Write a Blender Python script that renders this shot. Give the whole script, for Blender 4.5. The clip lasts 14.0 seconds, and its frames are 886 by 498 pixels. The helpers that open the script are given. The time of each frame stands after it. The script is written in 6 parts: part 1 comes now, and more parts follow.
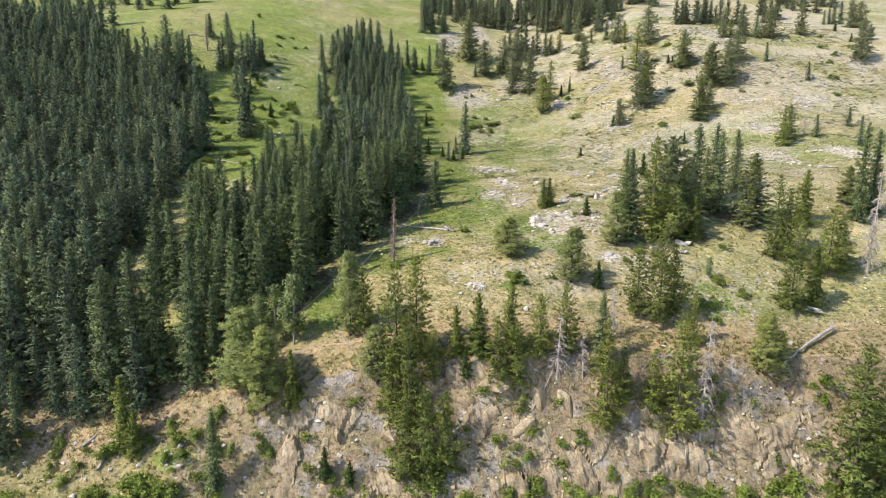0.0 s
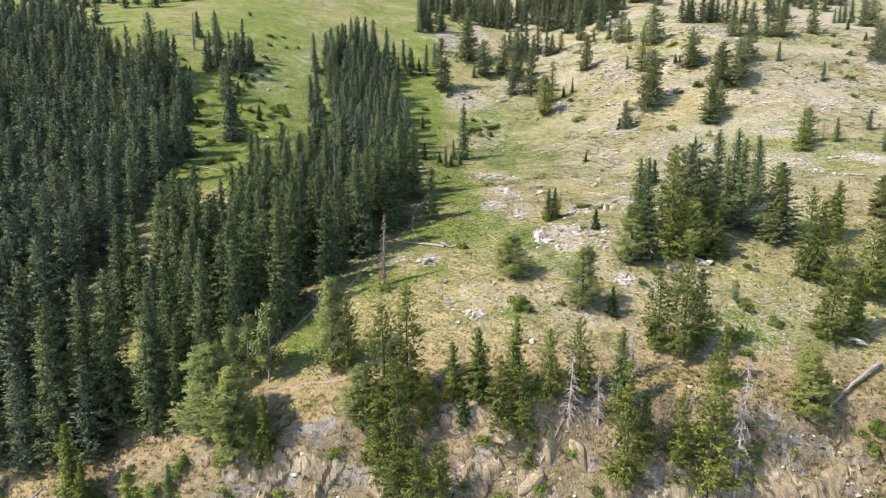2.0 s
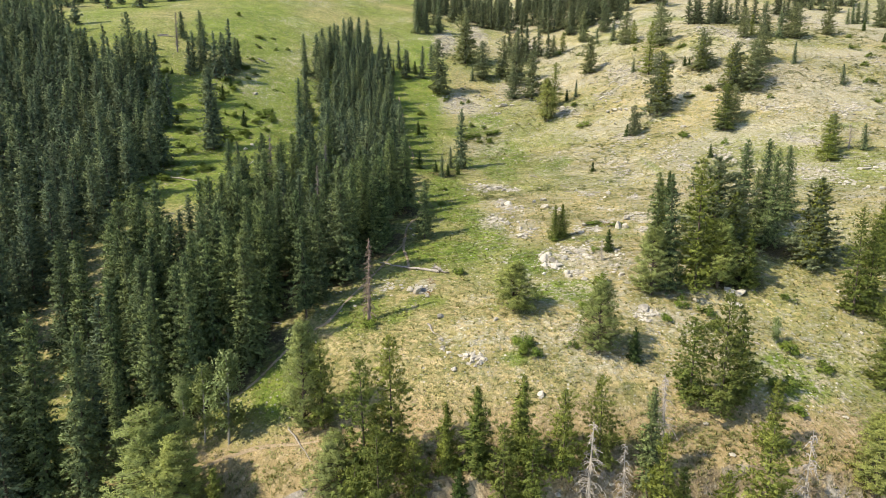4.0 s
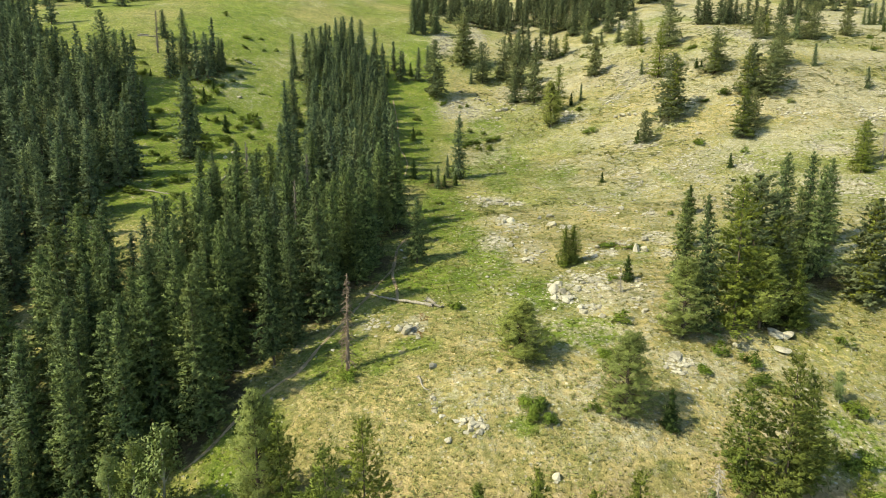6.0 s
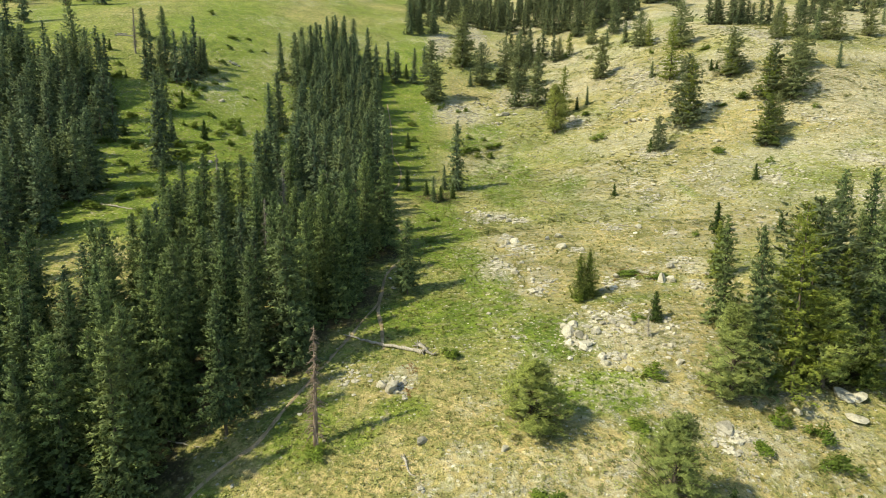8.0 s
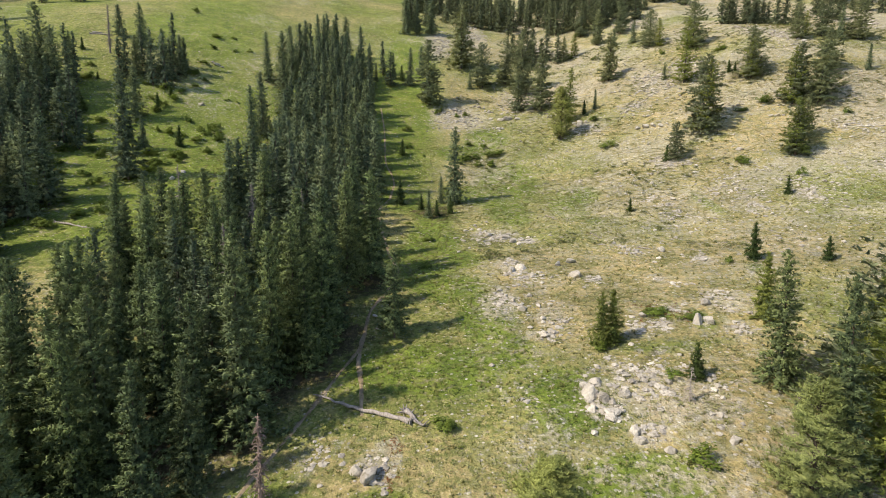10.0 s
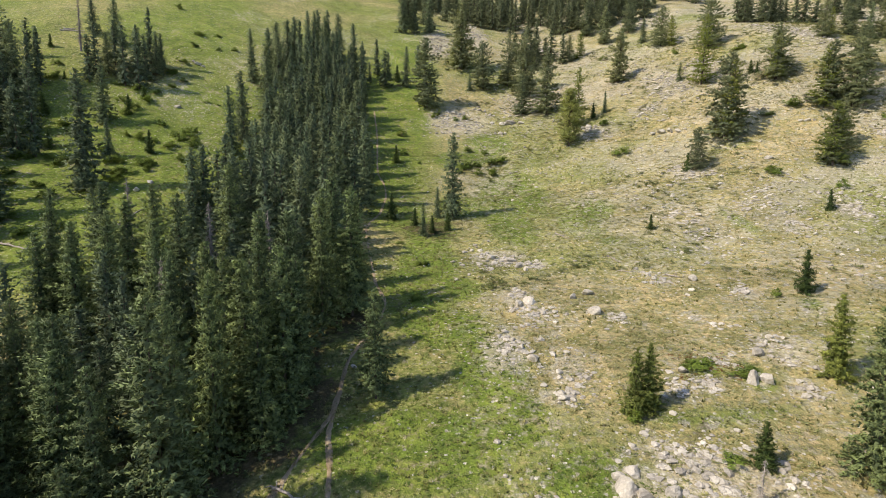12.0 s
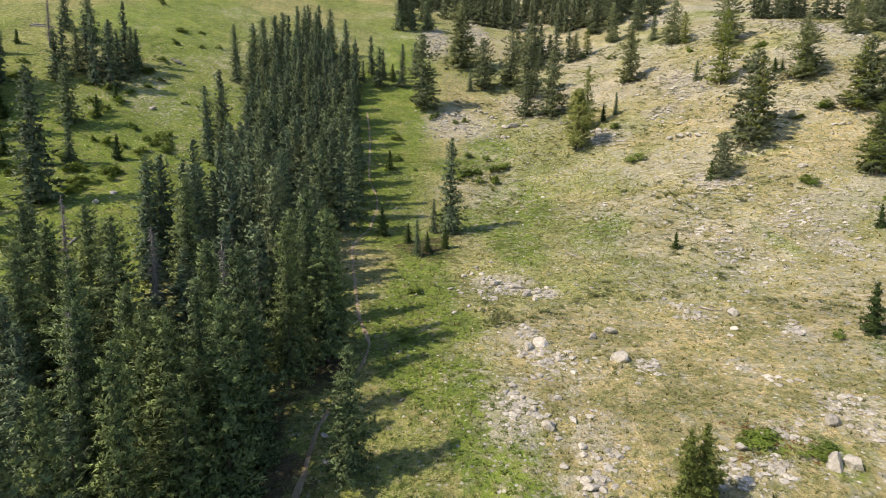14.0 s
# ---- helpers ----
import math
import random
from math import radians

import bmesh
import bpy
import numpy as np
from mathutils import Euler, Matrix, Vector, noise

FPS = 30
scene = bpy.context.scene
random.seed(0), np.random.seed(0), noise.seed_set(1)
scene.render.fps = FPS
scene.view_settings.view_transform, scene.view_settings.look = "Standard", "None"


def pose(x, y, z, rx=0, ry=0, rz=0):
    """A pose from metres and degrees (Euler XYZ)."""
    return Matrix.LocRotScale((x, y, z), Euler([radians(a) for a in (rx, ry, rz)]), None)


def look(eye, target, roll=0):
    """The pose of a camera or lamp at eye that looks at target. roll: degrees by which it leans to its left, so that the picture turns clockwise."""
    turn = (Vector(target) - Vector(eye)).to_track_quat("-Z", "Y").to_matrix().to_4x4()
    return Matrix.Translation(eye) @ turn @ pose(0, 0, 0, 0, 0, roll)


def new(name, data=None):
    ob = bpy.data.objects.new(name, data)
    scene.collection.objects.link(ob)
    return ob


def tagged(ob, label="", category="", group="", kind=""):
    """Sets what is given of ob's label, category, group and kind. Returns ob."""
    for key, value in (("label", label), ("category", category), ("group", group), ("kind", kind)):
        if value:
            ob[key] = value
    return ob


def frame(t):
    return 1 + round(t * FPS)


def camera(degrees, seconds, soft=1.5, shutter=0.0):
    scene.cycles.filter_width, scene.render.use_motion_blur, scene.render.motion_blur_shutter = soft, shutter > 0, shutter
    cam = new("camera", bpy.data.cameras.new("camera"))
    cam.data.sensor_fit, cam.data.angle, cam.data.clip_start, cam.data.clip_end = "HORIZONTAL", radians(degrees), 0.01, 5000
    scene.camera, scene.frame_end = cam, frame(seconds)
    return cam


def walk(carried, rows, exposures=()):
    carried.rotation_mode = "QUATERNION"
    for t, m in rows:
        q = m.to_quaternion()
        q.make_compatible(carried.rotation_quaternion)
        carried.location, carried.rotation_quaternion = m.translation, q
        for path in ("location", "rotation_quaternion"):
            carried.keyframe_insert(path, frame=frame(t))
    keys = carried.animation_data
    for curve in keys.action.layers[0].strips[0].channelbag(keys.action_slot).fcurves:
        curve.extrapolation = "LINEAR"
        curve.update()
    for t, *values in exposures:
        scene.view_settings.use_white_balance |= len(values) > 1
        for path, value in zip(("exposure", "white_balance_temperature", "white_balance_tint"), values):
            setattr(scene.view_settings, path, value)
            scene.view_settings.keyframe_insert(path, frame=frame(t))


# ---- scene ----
cam = camera(78.0, 14.0, soft=0.68)
METRES, EYE, TILT, LEAN, TURN = 100.0, 32.0, -10.0, 0.0, 0.0
ROWS = [
    (0.0, 0.0, 0.0, 0.0, -0.0, 0.0, 0.0),
    (0.5, 0.0013, 0.0233, 0.0083, -0.02, -0.01, 0.02),
    (1.0, 0.0027, 0.0497, 0.0174, -0.05, -0.02, 0.04),
    (1.5, 0.0043, 0.0786, 0.0272, -0.08, -0.01, 0.06),
    (2.0, 0.0062, 0.1094, 0.0377, -0.11, 0.01, 0.08),
    (2.5, 0.0083, 0.1413, 0.0484, -0.15, 0.07, 0.1),
    (3.0, 0.0103, 0.1731, 0.0589, -0.18, 0.14, 0.1),
    (5.5, 0.0209, 0.3439, 0.1155, -0.35, 0.43, 0.11),
    (6.0, 0.0229, 0.3794, 0.1269, -0.38, 0.49, 0.09),
    (6.5, 0.0252, 0.4151, 0.1384, -0.41, 0.55, 0.08),
    (7.0, 0.0276, 0.4511, 0.15, -0.42, 0.61, 0.08),
    (7.5, 0.0296, 0.4873, 0.1617, -0.45, 0.67, 0.06),
    (8.0, 0.0318, 0.5235, 0.1736, -0.47, 0.72, 0.06),
    (10.5, 0.0428, 0.7049, 0.2328, -0.55, 0.94, -0.02),
    (11.0, 0.0448, 0.7417, 0.2441, -0.56, 0.98, -0.05),
    (11.5, 0.0472, 0.7783, 0.2554, -0.55, 1.02, -0.05),
    (12.0, 0.0492, 0.8152, 0.2665, -0.57, 1.06, -0.1),
    (12.5, 0.0516, 0.8513, 0.278, -0.55, 1.08, -0.11),
    (13.0, 0.0535, 0.8879, 0.2892, -0.55, 1.11, -0.12),
    (13.5, 0.0558, 0.9216, 0.2997, -0.54, 1.11, -0.15),
    (14.0, 0.0575, 0.9496, 0.3078, -0.53, 1.11, -0.15),
]
walk(cam, [(t, pose(0, 0, EYE, TILT, LEAN, TURN) @ pose(METRES * x, METRES * y, METRES * z, 90 + pitch, roll, yaw)) for t, x, y, z, yaw, pitch, roll in ROWS],
     exposures=[(0.0, 0.82, 6250, 17), (3.2, 0.80, 6250, 17), (5.3, 0.69, 7950, -9), (8.2, 0.65, 7750, -7), (10.3, 0.48, 6750, 14), (14.0, 0.48, 6750, 14)])

# ---- sky and sun: hazy summer sun from the west, behind the camera's left shoulder ----
SUN_HEIGHT, SUN_ROUND = 46.0, 246.0
sky_world = bpy.data.worlds.new("summer_sky")
scene.world = sky_world
sky_world.use_nodes = True
wn = sky_world.node_tree
sky = wn.nodes.new("ShaderNodeTexSky")
sky.sky_type = "NISHITA"
sky.sun_disc = False
sky.sun_elevation, sky.sun_rotation = radians(SUN_HEIGHT), radians(SUN_ROUND)
sky.altitude, sky.air_density, sky.dust_density = 2400.0, 1.0, 4.0
wn.links.new(sky.outputs[0], wn.nodes["Background"].inputs[0])
wn.nodes["Background"].inputs[1].default_value = 0.15
sun_data = bpy.data.lights.new("sun", "SUN")
sun_data.energy, sun_data.angle, sun_data.color = 3.5, radians(1.2), (1.0, 0.91, 0.76)
sun = new("sun", sun_data)
sun_way = Vector((math.sin(radians(SUN_ROUND)), math.cos(radians(SUN_ROUND)), math.tan(radians(SUN_HEIGHT))))
sun.matrix_world = look(sun_way * 300, (0, 0, 0))


# ---- materials ----
def material(name, rough=0.8, spec=0.2):
    m = bpy.data.materials.new(name)
    m.use_nodes = True
    b = m.node_tree.nodes["Principled BSDF"]
    b.inputs["Roughness"].default_value = rough
    b.inputs["Specular IOR Level"].default_value = spec
    return m, m.node_tree, b


def node(nt, kind, **values):
    n = nt.nodes.new(kind)
    for key, value in values.items():
        n.inputs[key.replace("_", " ")].default_value = value
    return n


def noise_at(nt, scale, detail=4.0, rough=0.6):
    """Noise at world size: scale is cycles in a metre."""
    g = nt.nodes.new("ShaderNodeNewGeometry")
    n = node(nt, "ShaderNodeTexNoise", Scale=scale, Detail=detail, Roughness=rough)
    nt.links.new(g.outputs["Position"], n.inputs["Vector"])
    return n.outputs["Fac"]


def node_color(nt, scale):
    g = nt.nodes.new("ShaderNodeNewGeometry")
    n = node(nt, "ShaderNodeTexNoise", Scale=scale, Detail=2.0)
    nt.links.new(g.outputs["Position"], n.inputs["Vector"])
    return n.outputs["Color"]


def ramp(nt, fac, stops):
    r = nt.nodes.new("ShaderNodeValToRGB")
    e = r.color_ramp.elements
    while len(e) < len(stops):
        e.new(0.5)
    for el, (p, c) in zip(e, stops):
        el.position, el.color = p, (*c, 1) if len(c) == 3 else c
    nt.links.new(fac, r.inputs[0])
    return r.outputs[0]


def blend(nt, fac, a, b, how="MIX"):
    m = nt.nodes.new("ShaderNodeMix")
    m.data_type, m.blend_type = "RGBA", how
    for s, v in ((m.inputs[0], fac), (m.inputs[6], a), (m.inputs[7], b)):
        if isinstance(v, (int, float)):
            s.default_value = v
        elif isinstance(v, tuple):
            s.default_value = (*v, 1)
        else:
            nt.links.new(v, s)
    return m.outputs[2]


def calc(nt, how, a, b, c=None):
    m = nt.nodes.new("ShaderNodeMath")
    m.operation = how
    for s, v in zip(m.inputs, (a, b, c)):
        if v is None:
            continue
        if isinstance(v, (int, float)):
            s.default_value = v
        else:
            nt.links.new(v, s)
    return m.outputs[0]


def step(nt, fac, lo, hi):
    m = nt.nodes.new("ShaderNodeMapRange")
    m.interpolation_type = "SMOOTHSTEP"
    nt.links.new(fac, m.inputs[0])
    m.inputs[1].default_value, m.inputs[2].default_value = lo, hi
    return m.outputs[0]


def bump(nt, b, height, strength, distance):
    n = node(nt, "ShaderNodeBump", Strength=strength, Distance=distance)
    nt.links.new(height, n.inputs["Height"])
    nt.links.new(n.outputs[0], b.inputs["Normal"])


def foliage(name, dark, light, old, translucent=0.25, tufted=False):
    """Needles or leaves: tone by tree, by spray and by fine noise, a few old or dry sprays, some light let through."""
    m, nt, b = material(name, 0.65, 0.25)
    g = nt.nodes.new("ShaderNodeNewGeometry")
    o = nt.nodes.new("ShaderNodeObjectInfo")
    island = g.outputs["Random Per Island"]
    if tufted:
        at = nt.nodes.new("ShaderNodeAttribute")
        at.attribute_name = "tone"
        island = at.outputs["Fac"]
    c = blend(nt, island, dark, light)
    c = blend(nt, calc(nt, "MULTIPLY", o.outputs["Random"], 0.22), c, old)
    dry = step(nt, calc(nt, "ADD", noise_at(nt, 0.5, 2.0), calc(nt, "MULTIPLY", island, 0.25)), 0.78, 0.9)
    c = blend(nt, calc(nt, "MULTIPLY", dry, 0.6), c, old)
    c = blend(nt, 0.5, c, ramp(nt, noise_at(nt, 3.0, 3.0), [(0.3, (0.55, 0.55, 0.55)), (0.7, (1.25, 1.25, 1.2))]), "MULTIPLY")
    c = blend(nt, 0.7, c, ramp(nt, noise_at(nt, 0.9, 2.0), [(0.32, (0.62, 0.66, 0.66)), (0.68, (1.32, 1.30, 1.20))]), "MULTIPLY")
    c = blend(nt, 0.65, c, ramp(nt, calc(nt, "FRACT", calc(nt, "MULTIPLY", o.outputs["Random"], 7.3), 0.0), [(0.0, (0.70, 0.74, 0.80)), (0.35, (0.95, 1.0, 1.05)), (0.65, (1.15, 1.10, 0.95)), (1.0, (1.35, 1.35, 1.30))]), "MULTIPLY")
    nt.links.new(c, b.inputs["Base Color"])
    t = nt.nodes.new("ShaderNodeBsdfTranslucent")
    nt.links.new(c, t.inputs[0])
    mix = node(nt, "ShaderNodeMixShader", Fac=translucent)
    nt.links.new(b.outputs[0], mix.inputs[1])
    nt.links.new(t.outputs[0], mix.inputs[2])
    nt.links.new(mix.outputs[0], nt.nodes["Material Output"].inputs[0])
    return m


def wood(name, dark, light, scale=6.0):
    m, nt, b = material(name, 0.85, 0.15)
    tc = nt.nodes.new("ShaderNodeTexCoord")
    mp = node(nt, "ShaderNodeMapping", Scale=(1.0, 1.0, 0.12))
    n = node(nt, "ShaderNodeTexNoise", Scale=scale, Detail=5.0)
    nt.links.new(tc.outputs["Object"], mp.inputs[0])
    nt.links.new(mp.outputs[0], n.inputs["Vector"])
    c = ramp(nt, n.outputs["Fac"], [(0.3, dark), (0.7, light)])
    c = blend(nt, 0.6, c, ramp(nt, noise_at(nt, 0.8), [(0.3, (0.6, 0.6, 0.6)), (0.7, (1.2, 1.15, 1.1))]), "MULTIPLY")
    nt.links.new(c, b.inputs["Base Color"])
    bump(nt, b, n.outputs["Fac"], 0.6, 0.05)
    return m


def stone(name, low, mid, high, lichen=(0.22, 0.2, 0.12), ledges=0.0):
    m, nt, b = material(name, 0.85, 0.2)
    o = nt.nodes.new("ShaderNodeObjectInfo")
    g = nt.nodes.new("ShaderNodeNewGeometry")
    big = noise_at(nt, 0.35, 5.0)
    fine = noise_at(nt, 4.0, 6.0, 0.7)
    c = ramp(nt, big, [(0.3, low), (0.5, mid), (0.72, high)])
    c = blend(nt, 0.7, c, ramp(nt, fine, [(0.25, (0.5, 0.5, 0.5)), (0.75, (1.3, 1.3, 1.3))]), "MULTIPLY")
    tone = ramp(nt, calc(nt, "FRACT", calc(nt, "ADD", o.outputs["Random"], g.outputs["Random Per Island"]), 0.0), [(0.0, (0.80, 0.78, 0.75)), (1.0, (1.2, 1.17, 1.1))])
    c = blend(nt, 0.8, c, tone, "MULTIPLY")
    if ledges:
        mp = node(nt, "ShaderNodeMapping", Scale=(0.75, 0.75, 0.5), Rotation=(0.0, 0.08, 0.0))
        nt.links.new(g.outputs["Position"], mp.inputs[0])
        wob = node(nt, "ShaderNodeTexNoise", Scale=0.8, Detail=3.0)
        nt.links.new(mp.outputs[0], wob.inputs["Vector"])
        vor = node(nt, "ShaderNodeTexVoronoi", Scale=1.3)
        vor.feature = "DISTANCE_TO_EDGE"
        nt.links.new(blend(nt, 0.35, mp.outputs[0], wob.outputs["Color"], "ADD"), vor.inputs["Vector"])
        c = blend(nt, calc(nt, "MULTIPLY", step(nt, vor.outputs["Distance"], 0.028, 0.0), 0.55), c, (0.085, 0.070, 0.055))
    c = blend(nt, calc(nt, "MULTIPLY", step(nt, noise_at(nt, 1.3, 4.0), 0.58, 0.68), 0.55), c, lichen)
    if ledges:
        nz = nt.nodes.new("ShaderNodeSeparateXYZ")
        nt.links.new(g.outputs["True Normal"], nz.inputs[0])
        flat = step(nt, calc(nt, "ADD", nz.outputs[2], calc(nt, "MULTIPLY", calc(nt, "SUBTRACT", noise_at(nt, 0.6), 0.5), 0.6)), 0.72, 0.86)
        c = blend(nt, calc(nt, "MULTIPLY", flat, ledges), c, ramp(nt, noise_at(nt, 1.0), [(0.35, (0.110, 0.130, 0.040)), (0.55, (0.280, 0.230, 0.120)), (0.7, (0.360, 0.300, 0.190))]))
    nt.links.new(c, b.inputs["Base Color"])
    bump(nt, b, calc(nt, "ADD", fine, calc(nt, "MULTIPLY", big, 2.0)), 0.7, 0.25)
    return m


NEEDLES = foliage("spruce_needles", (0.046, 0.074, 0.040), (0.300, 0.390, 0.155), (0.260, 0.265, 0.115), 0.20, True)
# spruce needles with distance haze put into the colour: paler and bluer
HAZED_NEEDLES = foliage("hazed_spruce_needles", (0.078, 0.112, 0.072), (0.310, 0.390, 0.198), (0.260, 0.260, 0.135), 0.20, True)
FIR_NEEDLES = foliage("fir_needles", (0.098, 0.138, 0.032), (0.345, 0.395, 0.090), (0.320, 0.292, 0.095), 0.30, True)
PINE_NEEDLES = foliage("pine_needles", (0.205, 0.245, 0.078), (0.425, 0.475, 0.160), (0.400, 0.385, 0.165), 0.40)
# upper slope needles, lightened and greyed to paint in the haze
HAZED_HILL_NEEDLES = foliage("hazed_hill_needles", (0.140, 0.170, 0.092), (0.330, 0.365, 0.185), (0.290, 0.280, 0.155), 0.32, True)
SAPLING_NEEDLES = foliage("sapling_needles", (0.040, 0.075, 0.022), (0.130, 0.190, 0.052), (0.130, 0.150, 0.060), 0.30, True)
ASPEN_LEAVES = foliage("aspen_leaves", (0.210, 0.275, 0.105), (0.370, 0.430, 0.190), (0.330, 0.350, 0.160), 0.40)
SHRUB_LEAVES = foliage("shrub_leaves", (0.105, 0.165, 0.030), (0.235, 0.315, 0.060), (0.220, 0.230, 0.070), 0.3)
GRASS_BLADES = foliage("grass_blades", (0.130, 0.160, 0.042), (0.310, 0.285, 0.100), (0.470, 0.385, 0.190), 0.3, True)
SAGE_LEAVES = foliage("sage_leaves", (0.205, 0.225, 0.092), (0.385, 0.380, 0.172), (0.440, 0.380, 0.200), 0.25, True)
HERB_LEAVES = foliage("herb_leaves", (0.105, 0.165, 0.034), (0.215, 0.270, 0.062), (0.290, 0.285, 0.090), 0.3, True)
SLOPE_LEAVES = foliage("slope_shrub_leaves", (0.110, 0.140, 0.045), (0.230, 0.260, 0.085), (0.260, 0.245, 0.110), 0.3)
RED_LEAVES = foliage("red_leaves", (0.190, 0.095, 0.045), (0.300, 0.150, 0.075), (0.280, 0.200, 0.100), 0.3)
BARK = wood("conifer_bark", (0.060, 0.046, 0.035), (0.190, 0.155, 0.125))
GREY_WOOD = wood("weathered_wood", (0.230, 0.205, 0.180), (0.520, 0.480, 0.430))
DULL_WOOD = wood("dull_dead_wood", (0.130, 0.115, 0.100), (0.300, 0.270, 0.240))
BROWN_WOOD = wood("rusty_dead_wood", (0.150, 0.105, 0.080), (0.380, 0.300, 0.250))
PALE_BARK = wood("aspen_bark", (0.260, 0.250, 0.210), (0.480, 0.470, 0.400), 3.0)
BOULDER_STONE = stone("boulder_stone", (0.330, 0.308, 0.265), (0.525, 0.492, 0.430), (0.680, 0.645, 0.575))
CLIFF_STONE = stone("cliff_stone", (0.225, 0.170, 0.106), (0.385, 0.315, 0.208), (0.535, 0.458, 0.325), ledges=0.85)
RED_STONE = stone("red_stone", (0.190, 0.110, 0.085), (0.300, 0.180, 0.140), (0.400, 0.280, 0.230))
TRAIL_DIRT = stone("trail_dirt", (0.300, 0.235, 0.150), (0.430, 0.340, 0.225), (0.540, 0.445, 0.310), (0.32, 0.26, 0.18))


def ground_material():
    """Grass, dry grass, gravel and rock, laid out by the cover attribute (red: lush, green: bare, blue: forest floor,
    its litter darkened by painted tree shade).
    """
    m, nt, b = material("hillside", 0.9, 0.1)
    at = nt.nodes.new("ShaderNodeAttribute")
    at.attribute_name = "cover"
    sp = nt.nodes.new("ShaderNodeSeparateColor")
    nt.links.new(at.outputs["Color"], sp.inputs[0])
    lush, bare, floor = sp.outputs
    wide, mid, small, tiny = noise_at(nt, 0.045, 5.0), noise_at(nt, 0.22, 5.0, 0.65), noise_at(nt, 0.9, 5.0, 0.7), noise_at(nt, 5.0, 4.0, 0.7)
    green = ramp(nt, mid, [(0.25, (0.100, 0.165, 0.028)), (0.5, (0.180, 0.245, 0.044)), (0.75, (0.295, 0.315, 0.078))])
    dry = ramp(nt, mid, [(0.25, (0.235, 0.215, 0.085)), (0.45, (0.385, 0.325, 0.155)), (0.58, (0.490, 0.385, 0.220)), (0.75, (0.585, 0.480, 0.315))])
    gravel = ramp(nt, small, [(0.3, (0.300, 0.255, 0.175)), (0.5, (0.450, 0.400, 0.300)), (0.7, (0.630, 0.580, 0.470))])
    rock = ramp(nt, small, [(0.25, (0.190, 0.170, 0.150)), (0.5, (0.330, 0.295, 0.260)), (0.75, (0.470, 0.430, 0.380))])
    shaded_duff = ramp(nt, small, [(0.3, (0.060, 0.052, 0.030)), (0.7, (0.135, 0.115, 0.065))])

    def edge(channel, soft):
        jig = calc(nt, "ADD", calc(nt, "MULTIPLY", calc(nt, "SUBTRACT", mid, 0.5), 1.3), calc(nt, "MULTIPLY", calc(nt, "SUBTRACT", small, 0.5), 1.5))
        return step(nt, calc(nt, "ADD", channel, jig), 0.5 - soft, 0.5 + soft)

    c = blend(nt, edge(lush, 0.35), dry, green)
    tuft = step(nt, calc(nt, "ADD", small, calc(nt, "MULTIPLY", tiny, 0.4)), 0.66, 0.80)
    c = blend(nt, calc(nt, "MULTIPLY", tuft, 0.7), c, ramp(nt, mid, [(0.4, (0.120, 0.150, 0.045)), (0.6, (0.170, 0.160, 0.070))]))
    flecks = step(nt, noise_at(nt, 2.2, 3.0, 0.7), 0.60, 0.68)
    c = blend(nt, calc(nt, "MULTIPLY", flecks, 0.5), c, (0.600, 0.520, 0.380))
    c = blend(nt, calc(nt, "MULTIPLY", edge(bare, 0.25), 0.75), c, gravel)
    vor = node(nt, "ShaderNodeTexVoronoi", Scale=1.7)
    nt.links.new(blend(nt, 0.2, nt.nodes.new("ShaderNodeNewGeometry").outputs["Position"], node_color(nt, 2.0), "ADD"), vor.inputs["Vector"])
    chip = nt.nodes.new("ShaderNodeSeparateColor")
    nt.links.new(vor.outputs["Color"], chip.inputs[0])
    chips = calc(nt, "MULTIPLY", step(nt, vor.outputs["Distance"], 0.36, 0.26), step(nt, calc(nt, "SUBTRACT", bare, chip.outputs[1]), -0.1, 0.1))
    c = blend(nt, calc(nt, "MULTIPLY", chips, 0.85), c, ramp(nt, chip.outputs[0], [(0.0, (0.300, 0.280, 0.245)), (1.0, (0.660, 0.630, 0.570))]))
    scab = step(nt, noise_at(nt, 0.55, 6.0, 0.78), 0.54, 0.62)
    c = blend(nt, calc(nt, "MULTIPLY", calc(nt, "MULTIPLY", scab, step(nt, bare, 0.14, 0.42)), 0.85), c, ramp(nt, tiny, [(0.3, (0.190, 0.178, 0.160)), (0.5, (0.360, 0.340, 0.305)), (0.7, (0.560, 0.535, 0.485))]))
    c = blend(nt, edge(floor, 0.3), c, shaded_duff)
    brown = ramp(nt, small, [(0.3, (0.230, 0.165, 0.090)), (0.5, (0.380, 0.280, 0.165)), (0.7, (0.500, 0.395, 0.265))])
    c = blend(nt, calc(nt, "MULTIPLY", edge(at.outputs["Alpha"], 0.3), 0.8), c, brown)
    g = nt.nodes.new("ShaderNodeNewGeometry")
    nz = nt.nodes.new("ShaderNodeSeparateXYZ")
    nt.links.new(g.outputs["True Normal"], nz.inputs[0])
    steepness = step(nt, calc(nt, "ADD", nz.outputs[2], calc(nt, "MULTIPLY", calc(nt, "SUBTRACT", mid, 0.5), 0.5)), 0.76, 0.60)
    soil = ramp(nt, small, [(0.3, (0.190, 0.145, 0.092)), (0.5, (0.300, 0.235, 0.155)), (0.7, (0.330, 0.290, 0.150))])
    c = blend(nt, steepness, c, blend(nt, step(nt, mid, 0.50, 0.62), soil, rock))
    clumps = None
    for scale, share, reach, force in ((1.15, 0.50, 0.40, 0.5), (2.4, 0.60, 0.42, 0.5)):
        g2 = nt.nodes.new("ShaderNodeNewGeometry")
        bent = blend(nt, 0.25, g2.outputs["Position"], node_color(nt, 1.6), "ADD")
        vor = node(nt, "ShaderNodeTexVoronoi", Scale=scale)
        nt.links.new(bent, vor.inputs["Vector"])
